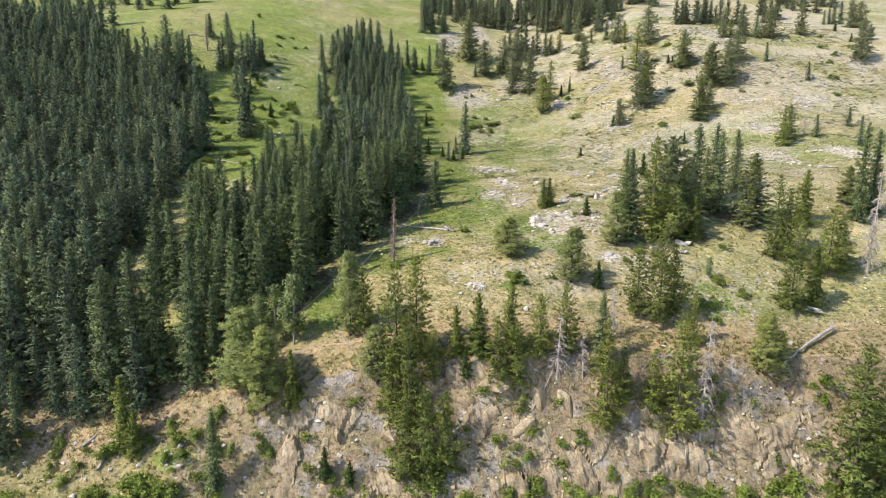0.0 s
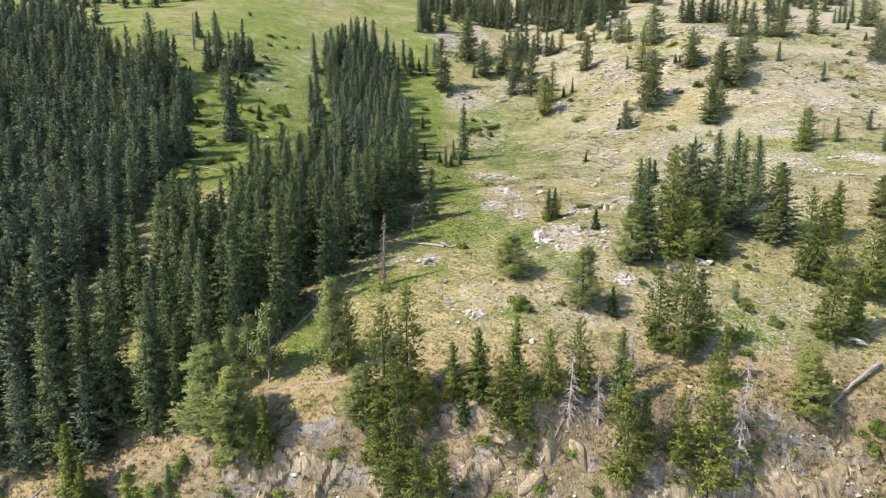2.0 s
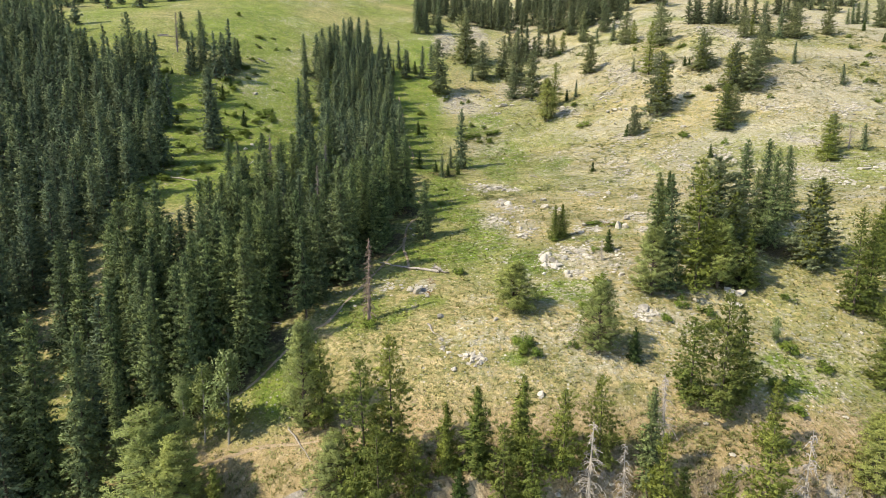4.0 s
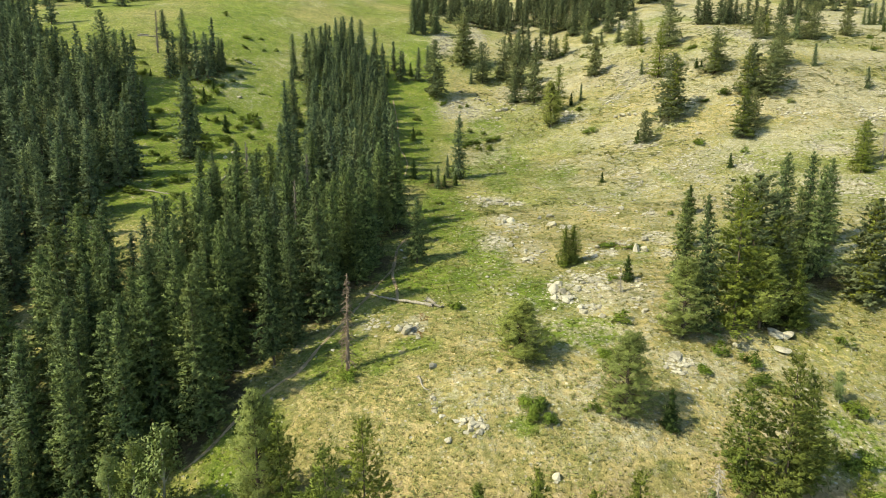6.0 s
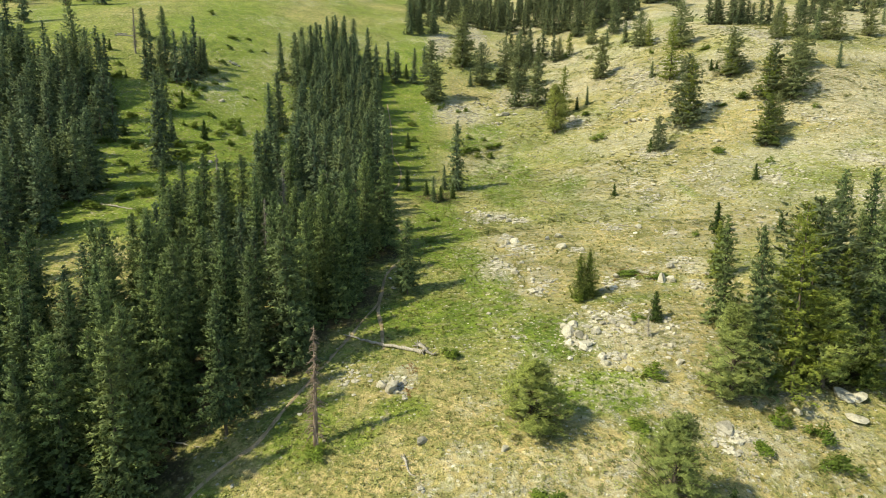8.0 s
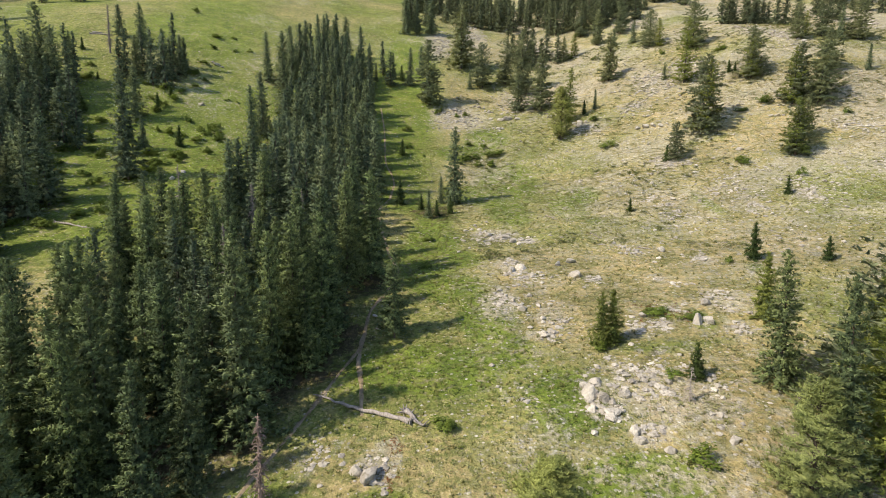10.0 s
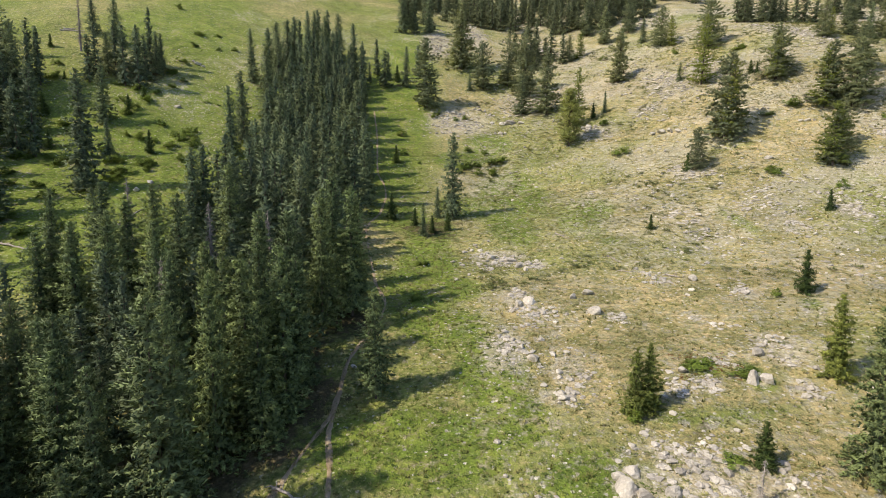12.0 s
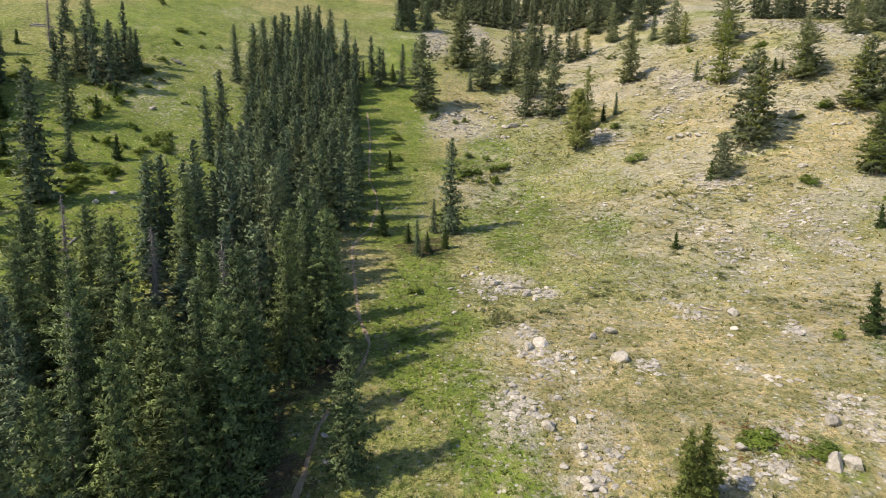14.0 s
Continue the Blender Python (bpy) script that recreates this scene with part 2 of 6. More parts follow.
        pick = nt.nodes.new("ShaderNodeSeparateColor")
        nt.links.new(vor.outputs["Color"], pick.inputs[0])
        hue = ramp(nt, pick.outputs[0], [(0.0, (0.110, 0.135, 0.045)), (0.22, (0.185, 0.200, 0.080)), (0.4, (0.300, 0.265, 0.125)), (0.58, (0.450, 0.362, 0.215)), (0.88, (0.610, 0.535, 0.410))])
        spot = calc(nt, "MULTIPLY", step(nt, vor.outputs["Distance"], reach, reach * 0.2), step(nt, pick.outputs[1], share, share - 0.05))
        open_land = calc(nt, "SUBTRACT", 1.0, calc(nt, "MULTIPLY", edge(lush, 0.35), 0.85))
        c = blend(nt, calc(nt, "MULTIPLY", calc(nt, "MULTIPLY", spot, force), open_land), c, hue)
        clumps = spot if clumps is None else calc(nt, "ADD", clumps, spot)
    scrub = step(nt, noise_at(nt, 0.33, 5.0, 0.72), 0.52, 0.62)
    c = blend(nt, calc(nt, "MULTIPLY", calc(nt, "MULTIPLY", scrub, 0.38), calc(nt, "SUBTRACT", 1.0, edge(lush, 0.35))), c, (0.165, 0.172, 0.075))
    c = blend(nt, 0.6, c, ramp(nt, tiny, [(0.3, (0.58, 0.58, 0.58)), (0.7, (1.42, 1.42, 1.40))]), "MULTIPLY")
    c = blend(nt, 0.6, c, ramp(nt, noise_at(nt, 1.9, 3.0, 0.7), [(0.33, (0.60, 0.62, 0.58)), (0.67, (1.36, 1.34, 1.34))]), "MULTIPLY")
    c = blend(nt, 0.7, c, ramp(nt, noise_at(nt, 0.12, 6.0, 0.7), [(0.36, (0.72, 0.76, 0.72)), (0.64, (1.22, 1.18, 1.12))]), "MULTIPLY")
    c = blend(nt, 0.5, c, ramp(nt, wide, [(0.3, (0.8, 0.8, 0.8)), (0.7, (1.15, 1.15, 1.1))]), "MULTIPLY")
    nt.links.new(c, b.inputs["Base Color"])
    bump(nt, b, calc(nt, "ADD", calc(nt, "ADD", small, calc(nt, "MULTIPLY", clumps, 0.25)), calc(nt, "MULTIPLY", tiny, 0.35)), 0.9, 0.4)
    return m


HILLSIDE = ground_material()

# ---- the plan: landforms, cover, trees, rocks (metres) ----
SPRUCE_CLIFF = [
    (-34.0, 74.0, 13.9), (-14.0, 74.4, 4.0), (-17.5, 74.6, 5.0), (3.5, 79.5, 4.6), (24.1, 79.6, 12.6),
    (-23.1, 79.7, 9.7), (5.4, 81.5, 10.1), (10.7, 81.6, 11.0), (2.1, 81.8, 8.3), (-39.3, 89.1, 15.0),
]
SPRUCE_WEST_a = [
    (-68.4, 77.8, 20.0), (-67.8, 81.1, 10.9), (-63.8, 84.9, 10.5), (-63.7, 89.4, 20.0), (-76.0, 89.5, 20.0),
    (-72.8, 89.6, 20.0), (-61.6, 93.4, 14.4), (-68.8, 94.6, 20.0), (-65.0, 95.7, 12.7), (-72.7, 96.0, 20.0),
    (-77.8, 96.0, 20.0), (-67.4, 97.2, 20.0), (-74.1, 100.4, 20.0), (-78.9, 100.5, 20.0), (-81.7, 102.3, 20.0),
    (-73.0, 102.8, 20.0), (-67.9, 103.3, 20.0), (-86.9, 104.2, 20.0), (-83.1, 108.9, 20.0), (-76.7, 109.5, 20.0),
    (-69.0, 110.9, 20.0), (-75.1, 111.4, 20.0), (-83.0, 112.1, 20.0), (-87.1, 117.3, 20.0), (-92.3, 117.7, 20.0),
    (-79.2, 122.2, 20.0), (-102.2, 124.2, 20.0), (-83.1, 130.9, 20.0), (-104.6, 134.6, 20.0), (-109.4, 144.9, 20.0),
    (-75.6, 147.5, 19.0), (-91.3, 148.4, 20.0),
]
SPRUCE_WEST_b = [
    (-88.2, 154.4, 20.0), (-126.2, 155.7, 20.0), (-121.5, 155.7, 20.0), (-85.6, 157.6, 19.0), (-112.8, 158.0, 20.0),
    (-106.5, 158.0, 20.0), (-86.4, 160.7, 20.0), (-119.8, 164.7, 20.0), (-86.1, 168.7, 19.0), (-79.3, 169.5, 20.0),
    (-110.5, 172.6, 20.0), (-129.8, 173.1, 20.0), (-120.9, 174.0, 20.0), (-135.2, 177.0, 20.0), (-86.0, 181.0, 19.0),
    (-118.4, 181.3, 20.0), (-90.5, 183.4, 20.0), (-82.1, 185.1, 20.0), (-148.4, 185.3, 20.0), (-95.3, 185.6, 20.0),
    (-94.2, 188.4, 19.0), (-87.3, 190.6, 20.0), (-82.2, 192.0, 20.0), (-91.5, 192.9, 12.0), (-105.4, 194.6, 19.0),
    (-149.7, 194.8, 20.0), (-141.9, 194.8, 20.0), (-116.1, 194.9, 20.0), (-111.6, 197.1, 19.0), (-122.0, 198.6, 20.0),
    (-136.7, 200.2, 20.0), (-114.4, 200.8, 20.0),
]
SPRUCE_WEST_c = [
    (-101.2, 204.9, 19.0), (-109.1, 208.1, 20.0), (-162.0, 209.2, 20.0), (-148.1, 211.7, 20.0), (-153.1, 214.6, 20.0),
    (-120.9, 215.2, 20.0), (-136.8, 215.5, 20.0), (-133.3, 216.6, 20.0), (-115.2, 218.5, 19.0), (-112.0, 223.0, 20.0),
    (-129.2, 228.1, 19.0), (-117.7, 230.4, 20.0), (-156.8, 233.8, 20.0), (-172.9, 233.8, 20.0), (-129.9, 234.6, 20.0),
    (-133.9, 235.8, 20.0), (-126.0, 236.0, 20.0), (-151.5, 236.4, 20.0), (-115.5, 236.7, 22.2), (-130.7, 237.5, 19.0),
    (-158.8, 240.9, 20.0), (-147.2, 243.2, 20.0),
]
SPRUCE_WEST_d = [
    (-139.0, 243.5, 20.0), (-175.3, 248.1, 20.0), (-150.0, 250.9, 19.0), (-164.2, 253.8, 20.0), (-175.7, 260.3, 20.0),
    (-160.5, 260.3, 20.0),
]
SPRUCE_GROVE_a = [
    (-47.2, 77.5, 7.8), (-49.6, 78.8, 11.6), (-54.3, 84.9, 23.8), (-41.2, 85.5, 23.9), (-48.1, 87.9, 24.4),
    (-52.0, 88.5, 24.0), (-36.8, 93.6, 19.0), (-32.8, 96.8, 19.0), (-43.4, 97.3, 20.0), (-38.2, 98.7, 19.0),
    (-35.5, 98.8, 19.0), (-40.4, 100.4, 20.0), (-34.5, 101.8, 19.0), (-32.1, 102.5, 20.0), (-42.7, 103.2, 19.0),
    (-29.5, 104.4, 19.0), (-27.0, 102.8, 20.3), (-27.8, 106.8, 20.0), (-53.4, 107.0, 20.0), (-36.5, 107.1, 19.0), (-46.4, 107.5, 20.0),
    (-57.1, 107.6, 20.0), (-44.3, 109.8, 19.0), (-49.6, 110.7, 19.0), (-20.7, 112.2, 17.0), (-32.9, 112.4, 19.0),
    (-52.1, 113.2, 20.0), (-37.8, 113.4, 19.0), (-42.8, 113.7, 19.0), (-27.5, 114.2, 19.0), (-36.2, 116.0, 19.0),
    (-47.2, 117.3, 19.0), (-19.3, 117.7, 14.0),
]
SPRUCE_GROVE_b = [
    (-31.9, 118.5, 19.0), (-29.2, 119.9, 20.0), (-37.6, 120.5, 19.0), (-55.7, 121.8, 19.0), (-31.2, 122.9, 17.0),
    (-52.9, 123.1, 19.0), (-21.1, 123.9, 17.0), (-16.5, 124.9, 21.7), (-29.9, 125.4, 17.0), (-25.2, 126.1, 17.0),
    (-41.5, 126.7, 20.0), (-52.1, 126.8, 20.0), (-56.7, 128.3, 19.0), (-26.6, 128.5, 19.0), (-17.8, 129.4, 19.0),
    (-44.3, 129.8, 19.0), (-37.6, 130.3, 20.0), (-30.3, 131.5, 17.0), (-37.0, 132.9, 17.0), (-16.3, 134.1, 19.0),
    (-34.7, 134.5, 17.0), (-12.6, 136.4, 15.0), (-43.4, 137.2, 17.0), (-14.3, 138.7, 19.0), (-42.2, 139.7, 17.0),
    (-17.3, 139.8, 19.0), (-23.0, 140.3, 19.0), (-11.5, 140.9, 19.0), (-20.3, 142.8, 19.0), (-2.0, 143.4, 12.8),
    (-14.9, 144.8, 19.0), (-10.9, 146.3, 16.0),
]
SPRUCE_GROVE_c = [
    (-28.1, 148.1, 19.0), (-37.8, 148.4, 19.0), (-12.6, 149.0, 20.0), (-43.8, 150.5, 17.0), (-40.1, 151.9, 17.0),
    (-35.9, 152.2, 19.0), (-16.9, 152.7, 19.0), (-43.7, 153.6, 17.0), (-10.7, 156.7, 19.0), (-36.6, 157.7, 19.0),
    (-29.6, 157.9, 19.0), (-11.0, 161.3, 19.0), (-7.5, 162.4, 19.0), (-42.9, 162.6, 19.0), (-35.4, 163.0, 19.0),
    (-7.0, 165.5, 17.0), (-52.3, 165.9, 17.0), (-11.3, 170.4, 19.0), (-28.9, 173.6, 19.0),
]
SPRUCE_WEDGE_a = [
    (-30.4, 180.5, 19.0), (-19.0, 181.3, 19.0), (-38.6, 182.1, 19.0), (-55.9, 182.2, 11.2), (-37.0, 184.1, 19.0),
    (-21.0, 192.8, 19.0), (1.8, 198.4, 7.0), (-26.7, 200.5, 19.0), (3.8, 200.9, 3.8), (-30.0, 204.5, 19.0),
    (-0.1, 205.1, 3.9), (-17.1, 206.0, 19.0), (-33.1, 208.8, 19.0), (-5.4, 209.1, 6.1), (-35.8, 210.3, 19.0),
    (-12.7, 216.2, 19.0), (-23.0, 219.8, 19.0), (-26.6, 224.8, 19.0), (-21.9, 236.2, 19.0), (-52.0, 239.8, 18.8),
    (-38.8, 240.3, 19.0), (-35.8, 241.8, 19.0), (-19.7, 243.1, 19.0), (-34.8, 246.3, 19.0), (-51.2, 247.5, 20.3),
    (-7.5, 250.4, 5.3), (-29.3, 251.1, 19.0), (-22.7, 252.2, 19.0), (-33.8, 257.5, 19.0), (-20.1, 260.0, 19.0),
    (-49.0, 263.8, 19.0), (-43.1, 265.8, 19.0),
]
SPRUCE_WEDGE_b = [
    (-26.0, 271.2, 19.0), (-34.2, 274.0, 19.0), (-30.0, 279.0, 19.0), (-33.8, 284.6, 19.0), (-60.0, 284.6, 18.2),
    (-51.1, 285.0, 19.0), (-54.7, 287.1, 19.0), (-41.7, 287.3, 19.0), (-21.3, 289.2, 8.0), (-53.6, 294.0, 19.0),
    (-51.3, 299.4, 19.0), (-50.2, 303.9, 19.0), (-27.5, 306.2, 21.0), (-21.7, 306.2, 7.9), (-40.1, 312.9, 19.0),
    (-47.0, 314.0, 19.0), (-44.4, 316.4, 19.0), (-36.6, 323.0, 17.8), (-12.1, 366.3, 20.0), (-6.8, 369.9, 20.0),
    (0.4, 375.6, 20.0),
]
MEADOW_SPRUCES = [
    (-118.1, 246.6, 25.0), (-112.7, 243.9, 21.1), (-121.3, 265.3, 9.3), (-116.5, 241.6, 16.6), (-99.4, 223.0, 13.9),
    (-103.0, 239.0, 6.3), (-92.2, 224.8, 4.7), (-88.0, 241.6, 15.9), (-78.6, 226.7, 9.6), (-116.4, 288.4, 11.8),
    (-105.7, 283.8, 15.9), (-98.9, 264.9, 12.5), (-91.6, 268.7, 15.4), (-87.1, 271.9, 13.7), (-86.1, 273.6, 12.7),
    (-94.4, 263.7, 8.0), (-71.2, 232.6, 6.2), (-115.4, 235.3, 10.7), (-121.6, 272.8, 4.3), (-84.2, 247.7, 5.8),
    (-94.0, 272.6, 2.8), (-83.8, 256.3, 4.3), (-96.5, 227.1, 5.2), (-107.6, 256.9, 2.6), (-72.9, 207.6, 26.5),
]
SPRUCE_EAST = [
    (67.0, 95.6, 11.3), (28.1, 96.4, 5.0), (39.4, 113.8, 19.7), (53.1, 114.9, 10.2), (50.5, 116.2, 12.0),
    (79.6, 120.2, 12.4), (92.2, 121.3, 21.8), (97.1, 123.8, 19.5), (63.7, 127.5, 18.7), (62.2, 129.6, 14.8),
    (64.5, 131.5, 19.8), (60.7, 131.9, 19.6), (25.4, 138.1, 7.4), (27.0, 138.8, 7.2), (74.3, 139.9, 15.5), (34.2, 130.0, 4.4), (69.8, 159.8, 4.2), (43.0, 128.6, 15.5), (48.7, 141.7, 9.6),
    (59.0, 163.2, 6.4), (84.0, 194.3, 4.2), (48.6, 196.2, 3.1),
]
HILL_FIRS_a = [
    (0.9, 291.8, 24.5), (14.8, 331.3, 28.3), (23.2, 313.1, 18.9), (33.5, 317.9, 20.1), (38.8, 304.9, 25.5),
    (35.1, 288.5, 14.9), (43.8, 286.1, 21.7), (72.8, 297.5, 17.9), (83.5, 355.1, 16.9), (63.8, 340.2, 11.6),
    (98.0, 323.4, 16.0), (70.6, 224.5, 10.5), (83.3, 237.1, 22.7), (106.1, 298.1, 18.5), (107.8, 256.3, 16.4),
    (134.6, 277.0, 12.9), (127.4, 248.8, 13.8), (146.3, 281.2, 14.7), (112.2, 238.1, 17.8), (97.1, 213.1, 13.4),
    (103.3, 220.3, 11.9), (116.8, 235.7, 18.3), (122.3, 242.0, 5.9), (157.4, 277.7, 14.8), (175.2, 282.8, 15.3),
    (218.1, 308.9, 15.0), (221.2, 307.1, 13.6), (181.9, 249.4, 16.5), (203.0, 273.4, 7.6), (114.7, 185.7, 11.6),
    (97.6, 363.6, 18.2), (80.3, 375.7, 17.1),
]
HILL_FIRS_b = [
    (52.7, 118.6, 14.7), (68.2, 121.2, 16.1), (49.8, 121.5, 19.8), (95.2, 129.0, 9.2),
]
HILL_SPRUCES = [
    (-7.5, 306.1, 15.7), (-3.1, 317.9, 12.7), (-14.8, 310.6, 11.0), (-11.2, 310.3, 6.4), (17.6, 310.4, 7.8),
    (61.2, 273.9, 7.2), (56.8, 272.0, 5.1), (87.1, 277.0, 6.5), (68.3, 224.6, 4.5), (104.2, 264.4, 4.2),
    (105.5, 263.1, 3.4), (150.4, 277.0, 11.7), (140.3, 248.3, 8.3), (217.7, 330.9, 8.5), (224.2, 335.9, 9.9),
    (226.9, 336.1, 11.4), (231.6, 337.2, 13.0), (199.0, 293.0, 5.1), (191.9, 270.5, 4.0), (150.9, 235.1, 7.7),
    (123.2, 184.3, 7.6), (142.0, 196.3, 6.8), (126.8, 169.4, 9.3), (96.1, 339.2, 10.9), (88.3, 342.7, 7.9),
    (8.4, 213.4, 20.1), (7.0, 203.1, 4.4), (4.9, 212.8, 7.3),
]
FIRS_a = [
    (60.0, 73.0, 24.0), (-2.8, 73.1, 16.2), (0.5, 73.5, 13.7), (64.8, 74.1, 24.0), (-5.8, 74.1, 14.3),
    (24.2, 75.5, 17.8), (35.1, 76.3, 19.4), (26.7, 77.0, 9.9), (31.4, 77.0, 10.7), (-5.1, 77.6, 17.9),
    (-7.8, 78.6, 12.7), (8.3, 78.6, 10.9), (11.1, 78.7, 10.4), (-1.4, 79.7, 9.2), (14.8, 80.3, 10.6),
    (52.5, 80.8, 7.4), (19.1, 81.1, 10.9), (-7.1, 81.9, 16.4), (-4.1, 82.2, 16.6), (-33.4, 83.4, 8.6),
    (39.9, 83.6, 9.2), (36.2, 88.5, 15.8), (-13.4, 89.4, 11.8), (32.7, 89.6, 11.7), (39.2, 90.1, 12.7),
    (61.6, 93.8, 16.6), (74.4, 103.6, 14.2), (78.0, 105.3, 11.1), (67.0, 108.7, 17.3),
    (69.7, 109.3, 14.3), (44.2, 114.4, 22.2),
]
FIRS_b = [
    (52.7, 118.6, 14.7), (68.2, 121.2, 16.1), (49.8, 121.5, 19.8), (95.2, 129.0, 9.2),
    (109.1, 178.8, 12.9), (96.8, 212.9, 14.9), (84.0, 236.0, 21.6), (110.6, 238.1, 17.0), (107.2, 256.0, 13.6),
    (90.6, 268.4, 21.9), (50.6, 269.4, 19.1), (140.6, 281.9, 9.3), (100.2, 317.5, 11.9), (14.3, 332.2, 25.2),
    (69.8, 345.1, 11.2),
]
DEAD = [
    (38.5, 75.8, 19.9), (21.4, 79.2, 7.7), (17.5, 79.2, 9.8), (27.4, 84.3, 8.8), (83.0, 104.6, 20.2),
    (-10.0, 109.2, 13.6), (31.7, 126.0, 4.2), (-24.8, 143.1, 17.0), (-17.9, 157.9, 17.0), (-26.8, 160.9, 17.0),
    (-43.1, 170.2, 17.0), (-112.8, 274.5, 16.7), (120.7, 186.9, 7.4),
]
ASPENS = [
    (-25.7, 89.9, 12.3), (-29.2, 91.0, 10.7), (-32.0, 91.7, 9.2), (50.6, 101.5, 4.2),
]
PINES = [
    (-27.9, 80.0, 13.4), (50.0, 80.7, 10.1), (-10.4, 81.7, 9.5), (-31.1, 82.2, 14.4), (-15.9, 89.8, 14.9),
    (23.4, 97.8, 10.5), (13.0, 109.2, 8.1), (36.1, 112.6, 11.7), (48.2, 115.0, 12.0), (45.6, 257.2, 17.5),
]
TRAIL = [
    (-27.0, 97.1), (-24.7, 99.6), (-22.6, 103.5), (-20.4, 107.0), (-16.7, 110.3), (-15.5, 114.8), (-13.2, 121.4), (-10.1, 129.6),
    (-6.5, 141.0), (-6.4, 151.5), (-5.4, 154.2), (-3.3, 161.4), (-2.9, 166.4), (-5.4, 173.7), (-7.6, 184.8), (-10.3, 199.6),
    (-10.2, 204.3), (-8.4, 211.9), (-8.3, 226.0), (-9.6, 236.3), (-11.9, 241.6), (-13.0, 249.0), (-14.6, 265.5), (-17.6, 283.8),
]
FOOTPATH = [
    (-13.7, 87.9), (-21.5, 88.8), (-29.0, 87.6), (-34.4, 86.4), (-40.3, 84.5), (-44.1, 82.2), (-47.0, 80.5),
]
BOULDERS_a = [
    (25.6, 166.2, 1.22, 1.29), (28.1, 167.7, 2.18, 1.25), (27.5, 161.1, 2.16, 1.58), (46.1, 171.3, 1.76, 1.59), (39.7, 142.0, 1.63, 2.38),
    (41.2, 141.7, 1.52, 2.40), (-63.3, 210.0, 1.90, 1.76), (-62.8, 215.2, 1.68, 1.12), (-79.4, 285.7, 2.51, 1.29), (-81.2, 286.3, 1.67, 0.98),
    (-77.4, 285.3, 1.45, 0.88), (-74.5, 257.4, 2.21, 1.29), (21.3, 128.5, 2.12, 1.87), (25.2, 127.6, 1.63, 1.26), (22.9, 124.8, 2.04, 1.68),
    (24.4, 121.8, 1.63, 1.17), (22.6, 130.2, 1.54, 1.15), (22.5, 127.8, 1.24, 0.99), (21.1, 129.9, 1.14, 1.14), (-2.5, 117.9, 2.78, 1.64),
    (-3.8, 118.8, 1.49, 1.16), (33.6, 119.9, 1.24, 0.89), (1.3, 108.3, 1.32, 0.88), (10.0, 106.5, 1.00, 0.93), (5.8, 96.9, 0.90, 1.02),
]
BOULDERS_b = [
    (3.3, 95.8, 1.14, 0.63), (49.6, 113.5, 2.37, 1.09), (51.2, 113.3, 2.39, 1.10), (48.8, 110.3, 2.12, 1.24), (33.7, 108.5, 2.39, 1.11),
    (42.9, 110.9, 1.37, 1.03), (14.2, 91.0, 1.09, 0.99), (65.6, 93.9, 3.17, 1.46), (56.6, 85.1, 0.99, 0.99), (6.0, 97.5, 1.25, 0.83),
    (18.6, 165.0, 2.20, 1.32), (17.0, 164.1, 1.59, 1.30), (13.2, 155.3, 1.15, 1.03), (16.7, 149.3, 1.67, 2.03), (19.0, 141.5, 1.84, 1.40),
    (22.2, 145.0, 1.26, 1.15), (19.3, 146.7, 1.28, 1.16), (60.1, 199.8, 1.67, 0.95), (73.7, 255.2, 1.75, 0.88), (72.5, 255.8, 1.16, 0.67),
    (75.1, 254.8, 1.01, 0.60), (87.1, 221.7, 2.13, 1.22), (33.1, 144.7, 1.22, 1.10), (43.2, 147.5, 1.50, 1.23), (18.4, 184.0, 2.37, 1.28),
]
BOULDERS_c = [
    (14.9, 185.3, 1.66, 1.10), (19.2, 180.7, 1.41, 1.06), (50.8, 164.2, 1.36, 0.85), (-5.4, 149.6, 1.09, 0.60), (-4.5, 146.5, 0.92, 0.46),
    (10.4, 289.3, 2.67, 1.38), (8.4, 289.9, 1.78, 1.05), (12.5, 288.9, 1.54, 0.94), (20.2, 292.8, 2.36, 1.41), (18.5, 293.4, 1.57, 1.07),
    (22.1, 292.4, 1.36, 0.96), (30.5, 281.4, 4.29, 1.91), (27.4, 282.0, 2.86, 1.45), (34.0, 281.0, 2.48, 1.30), (23.8, 288.9, 1.78, 1.19),
    (22.5, 289.5, 1.19, 0.90), (25.2, 288.5, 1.03, 0.81), (13.8, 279.6, 2.19, 1.31), (12.2, 280.2, 1.46, 1.00), (15.6, 279.2, 1.27, 0.89),
    (26.0, 273.6, 2.13, 1.27), (24.5, 274.2, 1.42, 0.97), (27.7, 273.2, 1.23, 0.87), (4.7, 278.4, 2.01, 1.11), (3.2, 279.0, 1.34, 0.85),
]
